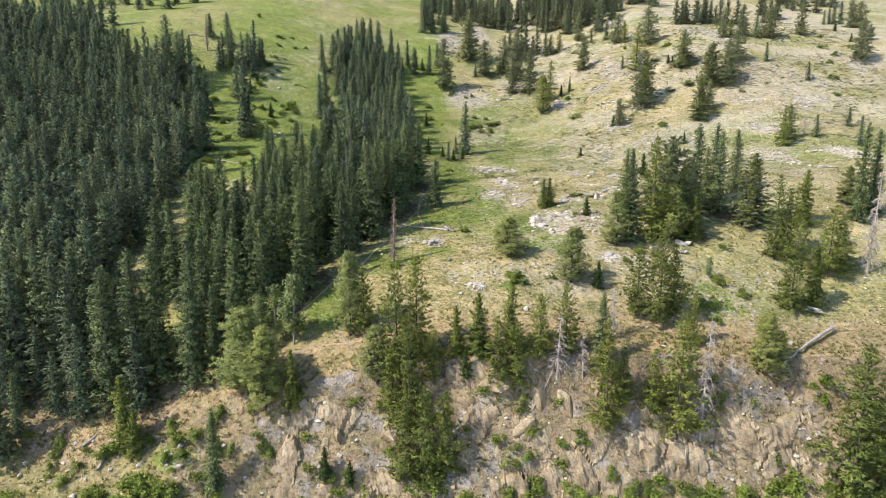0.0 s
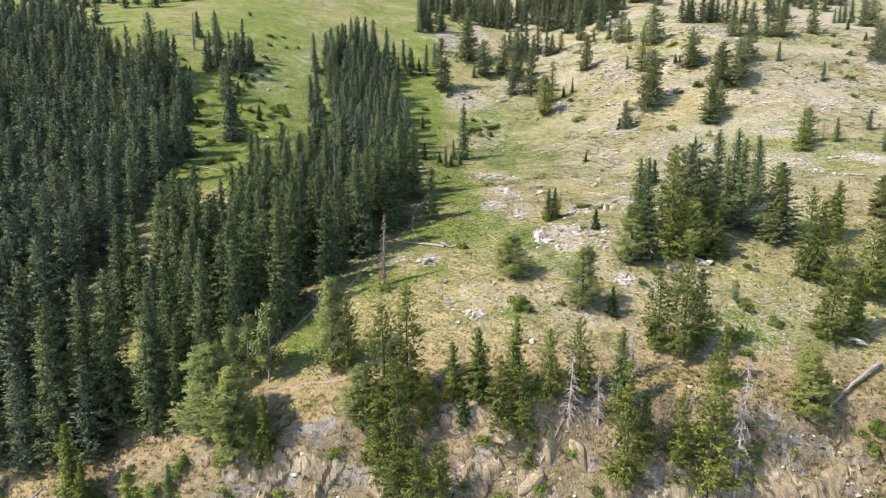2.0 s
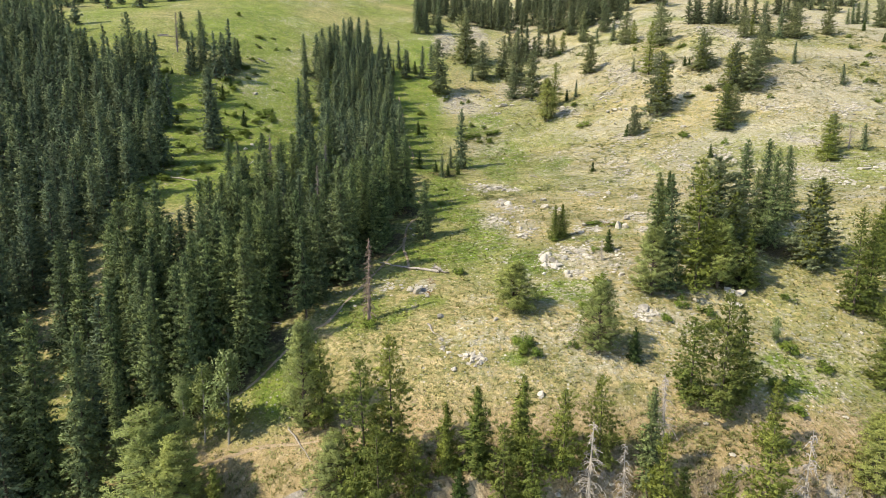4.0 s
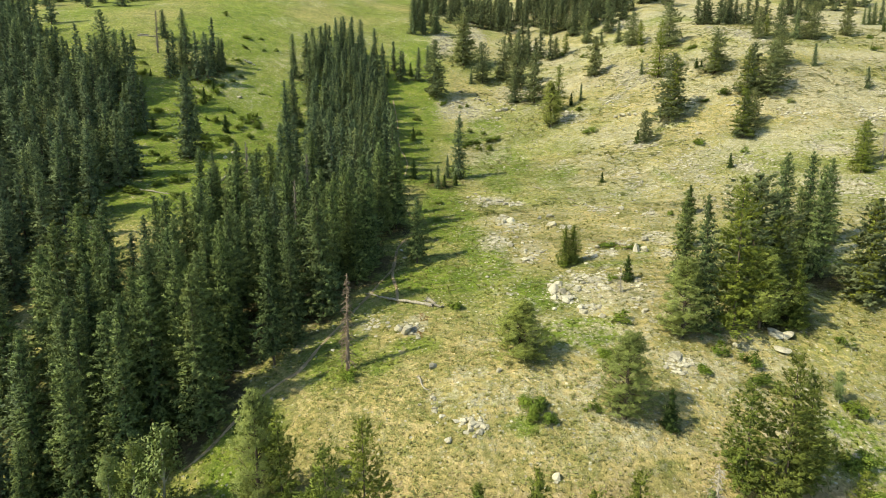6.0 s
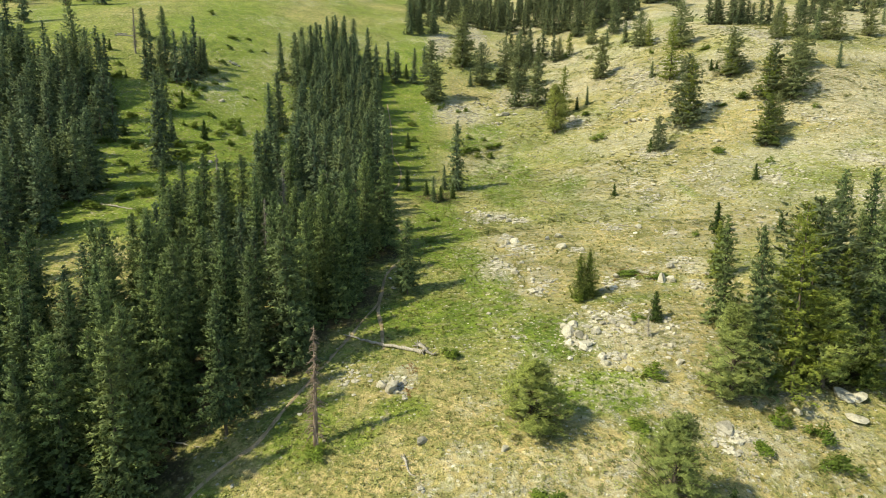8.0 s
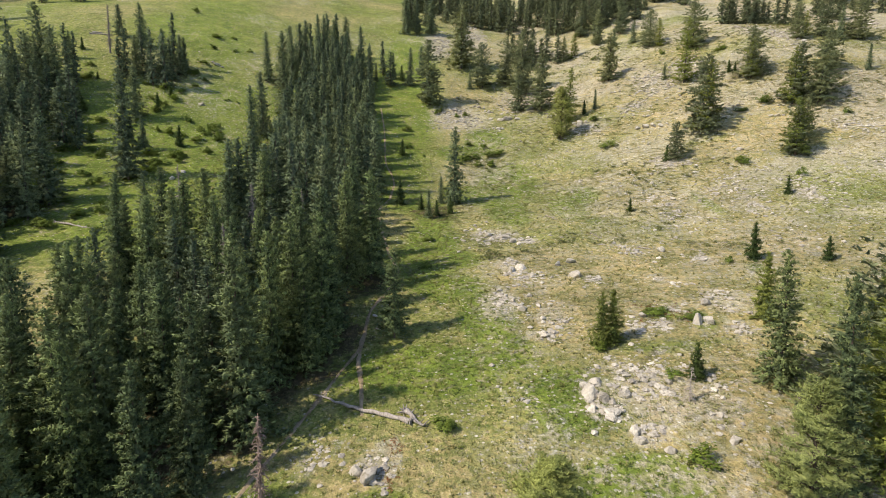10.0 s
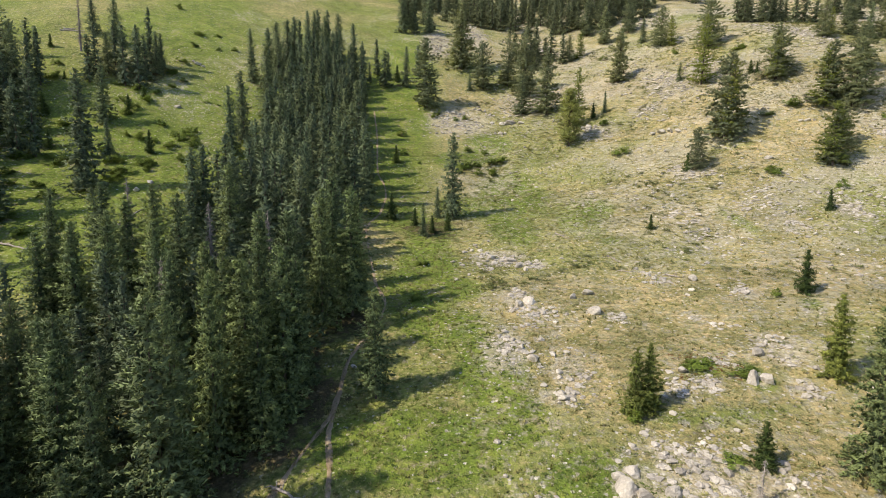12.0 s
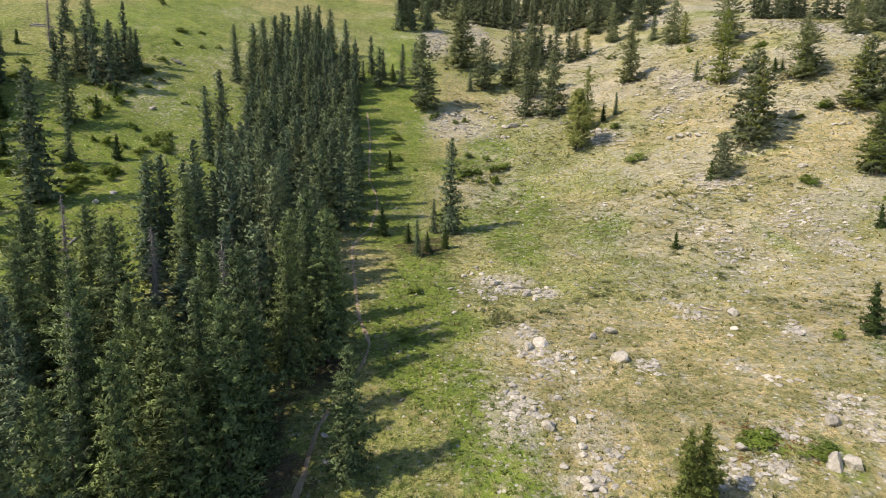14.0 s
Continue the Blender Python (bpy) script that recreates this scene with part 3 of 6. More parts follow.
BOULDERS_d = [
    (6.3, 278.0, 1.16, 0.76), (46.2, 277.2, 2.04, 1.51), (44.7, 277.8, 1.36, 1.15), (47.8, 276.8, 1.18, 1.03), (53.9, 265.9, 2.43, 1.98),
    (52.1, 266.5, 1.62, 1.50), (55.9, 265.5, 1.40, 1.35), (70.3, 248.5, 3.03, 1.52), (68.1, 249.1, 2.02, 1.15), (72.7, 248.1, 1.75, 1.03),
    (74.6, 246.4, 2.27, 1.35), (73.0, 247.0, 1.52, 1.02), (76.5, 246.0, 1.31, 0.92), (71.3, 283.2, 1.83, 1.22), (70.0, 283.8, 1.22, 0.93),
    (72.8, 282.8, 1.06, 0.83), (97.2, 243.8, 1.60, 0.89), (96.1, 244.4, 1.07, 0.67), (98.5, 243.4, 0.92, 0.60), (104.5, 235.0, 2.04, 1.22),
    (103.0, 235.6, 1.36, 0.93), (106.2, 234.6, 1.18, 0.83), (111.2, 166.7, 2.24, 1.45),
]
BOULDERS_e = [
    (109.6, 167.3, 1.49, 1.10), (113.0, 166.3, 1.29, 0.99), (102.8, 169.5, 2.21, 1.43), (101.2, 170.1, 1.47, 1.09), (104.6, 169.1, 1.28, 0.97),
    (105.0, 150.9, 2.22, 1.33), (103.4, 151.5, 1.48, 1.01), (106.8, 150.5, 1.28, 0.90), (109.9, 145.9, 2.04, 1.13), (108.4, 146.5, 1.36, 0.86),
    (111.5, 145.5, 1.18, 0.77), (100.2, 158.2, 1.74, 0.97), (99.0, 158.8, 1.16, 0.74), (101.6, 157.8, 1.01, 0.66), (98.8, 173.0, 1.50, 1.34),
    (97.7, 173.6, 1.00, 1.02), (100.0, 172.6, 0.87, 0.91), (95.8, 164.3, 2.13, 1.11), (94.2, 164.9, 1.42, 0.84), (97.5, 163.9, 1.23, 0.75),
    (19.3, 150.0, 1.46, 1.82), (18.4, 153.7, 1.27, 1.27), (17.2, 144.2, 1.11, 0.89), (20.0, 142.5, 1.21, 0.99),
]
BOULDERS_f = [
    (21.5, 145.9, 1.16, 0.93), (14.8, 154.0, 1.01, 1.26), (15.7, 151.8, 0.98, 1.60), (22.5, 127.3, 1.66, 1.66), (25.2, 127.6, 1.30, 1.12),
    (22.7, 124.2, 1.61, 1.25), (24.6, 120.8, 1.56, 1.04), (26.9, 119.4, 1.21, 0.86), (20.9, 126.0, 1.27, 1.09),
]
OUTCROPS = [
    (8.2, 76.7, 7.7, 6.8), (-31.5, 79.6, 3.2, 5.9), (-28.2, 78.2, 3.9, 6.8), (-24.8, 77.7, 4.3, 5.8), (-8.1, 76.5, 5.5, 4.6),
    (3.9, 76.2, 3.6, 7.3), (14.7, 77.1, 4.1, 8.2), (18.5, 76.7, 4.6, 7.4), (38.5, 73.5, 5.0, 9.9), (35.0, 73.3, 5.9, 7.8),
    (30.8, 74.5, 4.3, 6.7), (52.6, 79.5, 5.3, 4.2), (58.0, 73.9, 4.9, 9.8), (1.4, 78.7, 4.1, 8.2), (12.3, 74.3, 5.5, 4.6),
    (23.8, 77.6, 3.7, 5.6), (-2.1, 81.2, 4.6, 5.5), (5.8, 80.8, 3.6, 3.6),
]
LEANING = Vector((-13.1, -9.1, -2.7))
LOGS = [
    (-10.4, 130.9, 1.0, 125.4), (0.4, 126.8, 2.6, 124.6), (53.4, 81.5, 65.5, 88.6), (-55.8, 78.4, -53.4, 81.7),
    (-52.2, 75.7, -51.8, 81.4), (-58.0, 192.2, -57.0, 200.0), (-75.6, 183.9, -66.4, 181.0), (-126.0, 285.9, -119.3, 288.1),
    (13.6, 76.8, 16.8, 79.6), (-0.4, 106.3, 0.8, 103.9), (-125.6, 287.2, -122.8, 288.4), (-27.4, 112.5, -20.4, 109.4),
    (-18.0, 90.5, -13.1, 83.4), (29.9, 199.0, 31.8, 195.5), (36.6, 184.3, 38.0, 181.0), (36.0, 176.9, 38.3, 176.2), (43.1, 173.9, 45.1, 172.1),
]
SHRUBS_a = [
    (12.7, 98.0, 4.2, 2.6), (29.2, 117.7, 3.0, 2.6), (24.5, 108.8, 2.7, 1.7), (36.1, 105.4, 2.5, 1.7), (41.5, 107.7, 5.0, 2.5),
    (42.3, 103.6, 3.2, 1.6), (20.1, 98.9, 1.6, 1.8), (58.3, 111.7, 2.5, 1.7), (3.6, 124.1, 3.9, 1.7), (-9.7, 107.8, 3.7, 1.8),
    (16.5, 250.4, 12.6, 9.4), (104.4, 241.5, 4.7, 2.9), (96.9, 239.5, 4.9, 1.7), (2.2, 182.3, 2.7, 1.4), (1.6, 167.9, 2.1, 1.4),
    (-7.3, 269.0, 4.2, 3.2), (-66.5, 240.1, 9.8, 6.6), (-69.2, 224.6, 6.1, 3.3), (-71.9, 216.7, 5.8, 3.5), (-61.9, 231.8, 6.2, 3.4),
    (-77.9, 226.5, 6.3, 4.7), (85.6, 214.5, 5.8, 2.0), (57.8, 242.5, 7.9, 3.2), (-34.5, 81.4, 4.0, 5.0), (-40.6, 76.1, 3.5, 3.5),
]
SHRUBS_b = [
    (-54.9, 74.5, 6.5, 6.5), (20.8, 75.1, 3.3, 5.6), (11.1, 75.5, 6.4, 4.6), (-45.5, 72.0, 6.1, 4.1), (-35.3, 78.2, 6.0, 6.0),
    (57.3, 79.2, 3.8, 4.3), (59.9, 80.0, 3.3, 3.1), (49.4, 74.7, 2.1, 4.2), (-60.6, 78.2, 6.8, 3.4), (-52.9, 78.0, 4.3, 2.6),
    (-43.9, 79.7, 6.2, 3.1), (45.4, 90.9, 6.5, 4.4), (53.0, 98.5, 5.9, 4.7), (11.0, 98.0, 6.3, 2.1), (-26.9, 75.5, 4.9, 3.9),
    (25.3, 72.6, 7.5, 3.8), (11.2, 72.2, 6.4, 2.7), (-9.4, 83.6, 4.7, 5.6), (-73.9, 237.0, 10.8, 6.5), (-81.4, 203.1, 7.5, 4.8),
    (-67.6, 190.0, 10.1, 3.7), (-80.3, 180.7, 8.3, 5.0), (35.7, 145.6, 3.8, 1.0), (39.0, 143.5, 2.5, 0.9), (40.8, 144.0, 1.9, 0.9),
    (33.6, 145.5, 1.9, 0.7), (25.0, 137.2, 2.2, 1.8), (54.7, 162.5, 1.8, 1.6), (31.8, 130.5, 2.2, 1.4),
]
SHRUBS_c = [
    (-68.4, 237.6, 4.7, 3.8), (-66.5, 241.0, 3.7, 2.7), (-65.0, 244.2, 5.2, 3.9), (-68.7, 222.9, 5.7, 3.9), (-67.7, 225.6, 3.4, 2.5),
    (-73.7, 222.8, 5.8, 5.4), (-72.9, 217.0, 4.0, 3.1), (-95.3, 236.5, 4.7, 2.9), (-111.1, 255.5, 4.4, 3.2), (-110.1, 256.8, 3.1, 2.8),
    (-113.8, 263.2, 2.8, 2.4), (-84.0, 283.2, 4.2, 2.0), (-81.4, 274.2, 4.9, 3.3), (-84.4, 274.6, 4.1, 3.3), (-78.5, 271.7, 3.5, 2.8),
    (-80.3, 266.7, 3.0, 2.3), (-82.6, 261.5, 3.4, 2.7), (-82.5, 255.2, 3.7, 3.0), (-84.1, 251.0, 3.6, 3.0), (-84.8, 247.3, 3.6, 2.9),
    (-87.3, 260.0, 4.3, 3.6), (-93.5, 260.0, 3.4, 3.2), (-88.1, 252.5, 3.7, 3.0), (-82.0, 312.3, 2.4, 1.7),
]
SHRUBS_d = [
    (-77.5, 300.3, 2.0, 1.6), (-72.5, 303.6, 2.5, 1.8), (-84.9, 297.1, 3.5, 3.7), (-87.8, 308.4, 4.2, 2.8), (-68.3, 264.2, 2.1, 0.9),
    (-64.8, 264.2, 1.7, 0.9), (-103.4, 241.0, 3.2, 2.6), (-115.6, 253.1, 3.1, 2.8), (-87.7, 206.8, 4.9, 2.4), (-83.4, 207.1, 3.6, 2.0),
    (-89.1, 202.2, 3.9, 2.7), (-85.5, 217.2, 4.1, 2.2), (-88.5, 219.8, 3.2, 2.2), (-92.4, 210.0, 4.4, 3.2), (-94.1, 217.6, 4.3, 3.0),
    (-80.2, 192.6, 4.4, 2.2), (-72.9, 186.9, 3.6, 2.3), (-75.9, 181.7, 4.1, 2.6), (-64.9, 179.5, 3.1, 1.9), (-86.9, 194.7, 4.0, 2.3),
    (-106.1, 333.6, 3.6, 4.4), (-69.1, 244.1, 10.1, 3.2), (-78.7, 222.9, 6.2, 3.3), (-71.0, 219.2, 4.4, 1.9),
]
SHRUBS_e = [
    (-69.9, 225.8, 3.4, 2.2), (-76.0, 210.6, 4.3, 2.1), (-71.1, 213.6, 3.7, 1.8), (-85.2, 219.9, 3.8, 2.3), (-79.9, 237.9, 2.0, 2.5),
    (1.4, 166.9, 1.6, 1.2), (-2.6, 192.5, 1.6, 0.8), (16.4, 247.7, 9.3, 6.5), (20.6, 252.4, 4.8, 3.3), (13.5, 250.7, 4.7, 4.0),
    (2.7, 181.8, 1.2, 0.7), (104.0, 241.2, 3.7, 2.8), (120.4, 228.2, 2.6, 2.2), (161.7, 236.3, 4.7, 2.5), (155.6, 222.6, 2.8, 2.3),
    (92.5, 203.4, 2.7, 3.3), (173.0, 262.1, 4.5, 3.1), (173.2, 253.5, 4.4, 3.3), (166.7, 247.0, 3.1, 2.6), (181.3, 277.4, 2.7, 2.5),
    (185.9, 262.5, 2.7, 2.8), (58.1, 265.5, 4.4, 2.3), (67.1, 340.2, 9.3, 5.3), (76.3, 330.1, 4.2, 4.4), (94.1, 305.4, 5.3, 2.8),
    (110.1, 286.0, 5.7, 3.3), (100.5, 270.4, 4.1, 3.1), (-5.5, 255.5, 2.1, 2.7), (-0.5, 250.8, 1.3, 1.6), (17.5, 259.7, 7.4, 4.4),
    (22.2, 254.8, 5.7, 3.8), (5.1, 285.7, 6.4, 3.1), (12.0, 284.0, 5.8, 2.4),
]
LUSH_a = [
    (-4.8, 219.0, 7.7, 19.1, 1.00), (2.2, 203.6, 5.9, 13.2, 0.90), (3.0, 171.0, 8.7, 5.9, 1.00), (5.6, 159.3, 6.0, 5.9, 1.00),
    (11.9, 148.2, 5.0, 9.7, 1.00), (15.0, 138.2, 2.9, 5.8, 0.90), (20.8, 205.3, 6.5, 14.0, 0.85), (40.8, 214.3, 5.5, 8.9, 0.80),
    (40.0, 193.0, 3.4, 4.3, 0.60), (65.9, 196.6, 2.3, 11.1, 0.60), (57.5, 160.0, 2.1, 2.3, 0.70), (33.6, 137.4, 10.4, 1.5, 0.55),
    (13.4, 222.8, 8.9, 11.8, 1.00), (36.1, 145.1, 2.6, 1.8, 0.80), (40.9, 143.0, 1.4, 2.9, 0.80), (2.1, 134.8, 12.1, 6.2, 1.00),
    (19.2, 127.4, 7.4, 6.7, 0.75), (22.8, 116.0, 6.2, 4.1, 1.00), (-1.7, 112.6, 4.7, 3.0, 0.60), (-6.6, 109.5, 2.8, 3.2, 0.60),
]
LUSH_b = [
    (24.5, 109.7, 2.4, 2.2, 0.70), (12.1, 98.5, 2.3, 1.7, 0.70), (-7.6, 274.8, 10.3, 23.8, 1.00), (12.1, 255.6, 8.8, 5.1, 1.00),
    (25.0, 229.7, 11.2, 22.7, 0.80), (36.5, 204.6, 7.5, 14.7, 0.60), (1.9, 178.9, 5.9, 23.3, 1.00), (20.8, 265.0, 10.8, 11.0, 0.70),
    (124.6, 206.9, 19.5, 2.7, 0.60), (79.0, 230.8, 12.6, 3.5, 0.50), (99.3, 205.0, 3.0, 4.6, 0.70), (166.9, 248.5, 20.7, 1.4, 0.40),
    (-21.6, 100.4, 4.2, 7.3, 1.00), (-12.2, 113.8, 5.2, 8.6, 0.60), (48.5, 94.2, 5.7, 3.8, 1.00), (58.8, 95.8, 6.2, 8.0, 0.50),
    (71.1, 134.4, 2.2, 2.4, 0.90), (-70.3, 94.6, 5.7, 9.1, 0.90), (-40.8, 76.7, 3.6, 1.7, 0.80), (-42.7, 92.8, 6.7, 2.9, 0.50),
]
LUSH = LUSH_a + LUSH_b
BARE_a = [
    (15.3, 184.6, 5.5, 5.0, 0.90), (22.1, 181.4, 1.7, 2.2, 0.90), (16.5, 166.2, 3.0, 3.9, 1.00), (14.5, 153.2, 3.4, 5.4, 0.80),
    (21.4, 147.4, 2.3, 4.0, 0.90), (19.4, 141.8, 1.0, 1.8, 1.00), (41.1, 172.5, 2.6, 3.5, 0.60), (51.2, 165.2, 2.2, 2.4, 0.90),
    (46.8, 148.3, 3.5, 4.6, 0.80), (31.3, 142.0, 1.3, 2.2, 0.70), (34.9, 142.0, 1.7, 1.3, 0.70), (44.5, 140.0, 2.2, 2.4, 0.80),
    (18.7, 160.6, 3.8, 3.2, 0.50), (30.0, 158.8, 1.9, 2.5, 0.50), (41.1, 156.8, 1.6, 2.9, 0.60), (22.5, 127.6, 2.3, 3.7, 1.00),
    (27.9, 131.9, 4.9, 3.1, 0.70), (33.4, 125.2, 4.3, 2.8, 0.90), (25.5, 122.3, 2.9, 1.6, 0.80), (37.9, 146.3, 2.4, 2.9, 0.50),
    (73.2, 194.2, 5.8, 10.4, 0.60), (88.2, 194.5, 3.4, 8.1, 0.70), (56.3, 196.0, 4.4, 12.9, 0.40), (-2.0, 118.5, 1.9, 2.9, 0.90),
    (1.7, 100.7, 1.2, 1.4, 0.70), (33.9, 107.0, 3.3, 2.2, 0.90), (6.3, 97.9, 1.1, 1.9, 0.60), (14.0, 129.2, 2.2, 1.8, 0.40),
]
BARE_b = [
    (-7.7, 120.7, 3.6, 2.9, 0.40), (13.0, 282.8, 12.1, 11.2, 0.90), (38.6, 298.5, 11.3, 14.3, 0.70), (55.0, 261.0, 7.4, 6.3, 0.70),
    (72.8, 265.7, 7.6, 6.0, 0.60), (97.5, 280.6, 5.6, 9.6, 0.80), (81.1, 204.6, 9.7, 7.3, 0.60), (65.0, 223.3, 8.9, 8.4, 0.40),
    (114.5, 198.2, 5.7, 7.5, 0.90), (143.8, 217.0, 12.9, 6.6, 0.60), (119.0, 224.5, 6.4, 5.8, 0.70), (118.3, 162.3, 4.7, 11.9, 0.90),
    (99.2, 168.5, 5.0, 10.5, 0.80), (156.8, 233.8, 6.8, 2.5, 0.80), (109.1, 373.5, 12.3, 11.8, 1.00), (132.1, 291.6, 8.3, 27.0, 1.00),
    (212.9, 359.8, 16.0, 42.2, 0.90), (83.8, 281.3, 7.5, 17.8, 0.80), (24.3, 386.4, 6.8, 26.2, 0.90), (4.4, 359.6, 6.9, 21.6, 0.90),
    (56.0, 366.5, 6.6, 12.2, 0.80), (68.8, 223.4, 6.0, 7.6, 0.70), (178.7, 245.1, 8.3, 7.2, 0.80),
]
BARE_c = [
    (17.0, 103.0, 7.0, 5.5, 0.55), (6.0, 103.0, 6.0, 4.0, 0.50), (24.0, 98.0, 5.0, 4.0, 0.60), (37.0, 105.0, 6.0, 4.0, 0.60),
    (30.5, 127.5, 6.5, 5.0, 1.00), (10.0, 112.0, 5.0, 3.5, 0.45), (43.0, 112.0, 6.0, 3.0, 0.60), (58.0, 100.0, 5.0, 5.0, 0.45),
]
BARE = BARE_a + BARE_b + BARE_c
RUSTY_PATCHES = [
    (34.7, 147.7, 2.6, 0.6), (36.0, 146.6, 3.2, 0.9), (37.4, 145.4, 3.2, 0.9), (38.6, 144.5, 1.9, 0.6),
    (-0.5, 122.1, 1.2, 1.7), (-0.6, 117.6, 0.8, 1.3), (34.4, 143.4, 6.6, 1.1),
]
SWELLS = [
    [-7.1, -6.4, -5.3, -3.3, 0.3, 6.3, 15.8, 27.6, 33.7, 29.1],
    [-12.4, -7.8, -4.1, -1.6, 0.3, 2.6, 7.1, 14.2, 21.4, 23.6],
    [-15.1, -7.1, -2.1, -0.1, 1.1, 2.7, 3.9, 5.0, 9.8, 15.6],
    [-6.7, -1.3, 0.6, 0.9, 0.8, 1.5, 1.1, -0.1, 3.1, 11.3],
    [-0.6, 3.5, 2.4, 1.5, 0.5, 0.3, -2.0, -3.8, -0.7, 9.1],
    [-0.0, 5.4, 4.1, 3.1, 3.0, -0.2, -3.7, -4.9, -3.1, 2.7],
    [-0.6, 1.5, 5.0, 5.9, 3.8, 0.6, 1.8, 0.9, -1.6, -0.8],
    [-2.6, -0.7, 4.6, 8.0, 7.4, 4.4, 6.9, 14.0, 10.6, 4.5],
    [-2.6, 1.3, 6.1, 11.0, 13.8, 11.7, 13.0, 32.0, 32.2, 17.0],
]


# ---- ground ----
LINES_X = np.array([-140, -90, -55, -28, -2, 24, 50, 85, 130.0])
LINES_Y = np.array([82, 98, 115, 135, 157, 182, 212, 250, 300, 360.0])


def lattice(ix, iy, seed):
    v = np.sin(ix * 127.1 + iy * 311.7 + seed * 74.7) * 43758.5453
    return v - np.floor(v)


def value_noise(x, y, seed=0):
    """Smooth noise from -1 to 1."""
    x, y = np.asarray(x, float), np.asarray(y, float)
    ix, iy = np.floor(x), np.floor(y)
    u, v = x - ix, y - iy
    u, v = u * u * (3 - 2 * u), v * v * (3 - 2 * v)
    a, b = lattice(ix, iy, seed), lattice(ix + 1, iy, seed)
    c, d = lattice(ix, iy + 1, seed), lattice(ix + 1, iy + 1, seed)
    return 2 * ((a * (1 - u) + b * u) * (1 - v) + (c * (1 - u) + d * u) * v) - 1


def rough(x, y, seed=0, octaves=4):
    total, k = 0.0, 1.0
    for i in range(octaves):
        total = total + k * value_noise(np.asarray(x) * 2 ** i, np.asarray(y) * 2 ** i, seed + i)
        k *= 0.5
    return total


def spline(u):
    a = np.abs(u)
    return np.where(a < 1, 2 / 3 - a ** 2 + a ** 3 / 2, np.where(a < 2, (2 - a) ** 3 / 6, 0))


def weights(lines, v):
    i = np.interp(v, lines, np.arange(len(lines)))
    w = np.stack([spline(i - k) for k in range(-1, len(lines) + 1)], -1)
    w[..., 1] += w[..., 0]
    w[..., -2] += w[..., -1]
    return w[..., 1:-1]


def upland(x, y):
    """The hillside above the cliff: an even rise with broad swells."""
    rise = 1 + 0.25 * (y - 82) + 0.2 * np.clip(y - 235, 0, None) - 0.06 * np.clip(y - 420, 0, None)
    return rise + np.einsum("...i,...j,ij->...", weights(LINES_X, x), weights(LINES_Y, y), np.array(SWELLS))


def brink(x):
    return 82.0 + 1.6 * value_noise(np.asarray(x) * 0.11, 0.0 * np.asarray(x), 5)


def height(x, y):
    """The ground's height: upland, cliff below its brink, scree slope below that, with small relief."""
    x, y = np.asarray(x, float), np.asarray(y, float)
    e = brink(x)
    d = np.clip(e - y, 0, None)
    s = np.clip((x + 42) / 18, 0, 1)
    s = 0.85 + 1.15 * s * s * (3 - 2 * s)
    z = upland(x, np.maximum(y, e)) - s * np.minimum(d, 9) - 0.45 * np.clip(d - 9, 0, 60) - 0.12 * np.clip(d - 69, 0, None)
    crag = np.clip(d / 2, 0, 1) * np.clip((14 - d) / 4, 0, 1) * (s - 0.6)
    z = z + crag * (0.5 * rough(x * 0.22, y * 0.5, 11, 4) + 0.3 * np.abs(rough(x * 0.5, y * 0.3, 17, 3)))
    return z + 0.22 * rough(x * 0.11, y * 0.11, 21, 3) + 0.10 * rough(x * 0.6, y * 0.6, 31, 2)


def at(x, y, lift=0.0):
    return Vector((x, y, float(height(x, y)) + lift))


def patches(x, y, rows):
    """How much of a cover lies at a place: soft warped ellipses."""
    wx = x + 1.3 * rough(x * 0.06, y * 0.06, 41, 3)
    wy = y + 1.8 * rough(x * 0.06, y * 0.06, 47, 3)
    total = np.zeros(np.shape(x))
    for px, py, rx, ry, k in rows:
        q = np.hypot((wx - px) / max(rx, 1.8), (wy - py) / max(ry, 1.8))
        total = np.maximum(total, k * np.clip(1.5 - q, 0, 1))
    return total


TREE_ROWS = [(x, y, h) for grove in (SPRUCE_CLIFF, SPRUCE_WEST_a, SPRUCE_WEST_b, SPRUCE_WEST_c, SPRUCE_WEST_d, SPRUCE_GROVE_a, SPRUCE_GROVE_b, SPRUCE_GROVE_c, SPRUCE_WEDGE_a, SPRUCE_WEDGE_b, SPRUCE_EAST, MEADOW_SPRUCES, HILL_FIRS_a, HILL_FIRS_b, HILL_SPRUCES) for x, y, h in grove]
TREE_XY = np.array([(x, y) for x, y, h in TREE_ROWS])


def crowding(x, y, reach):
    """How many trees of the plan stand within reach."""
    x, y = np.asarray(x, float).ravel(), np.asarray(y, float).ravel()
    return np.array([np.count_nonzero((TREE_XY[:, 0] - a) ** 2 + (TREE_XY[:, 1] - b) ** 2 < reach * reach) for a, b in zip(x, y)])


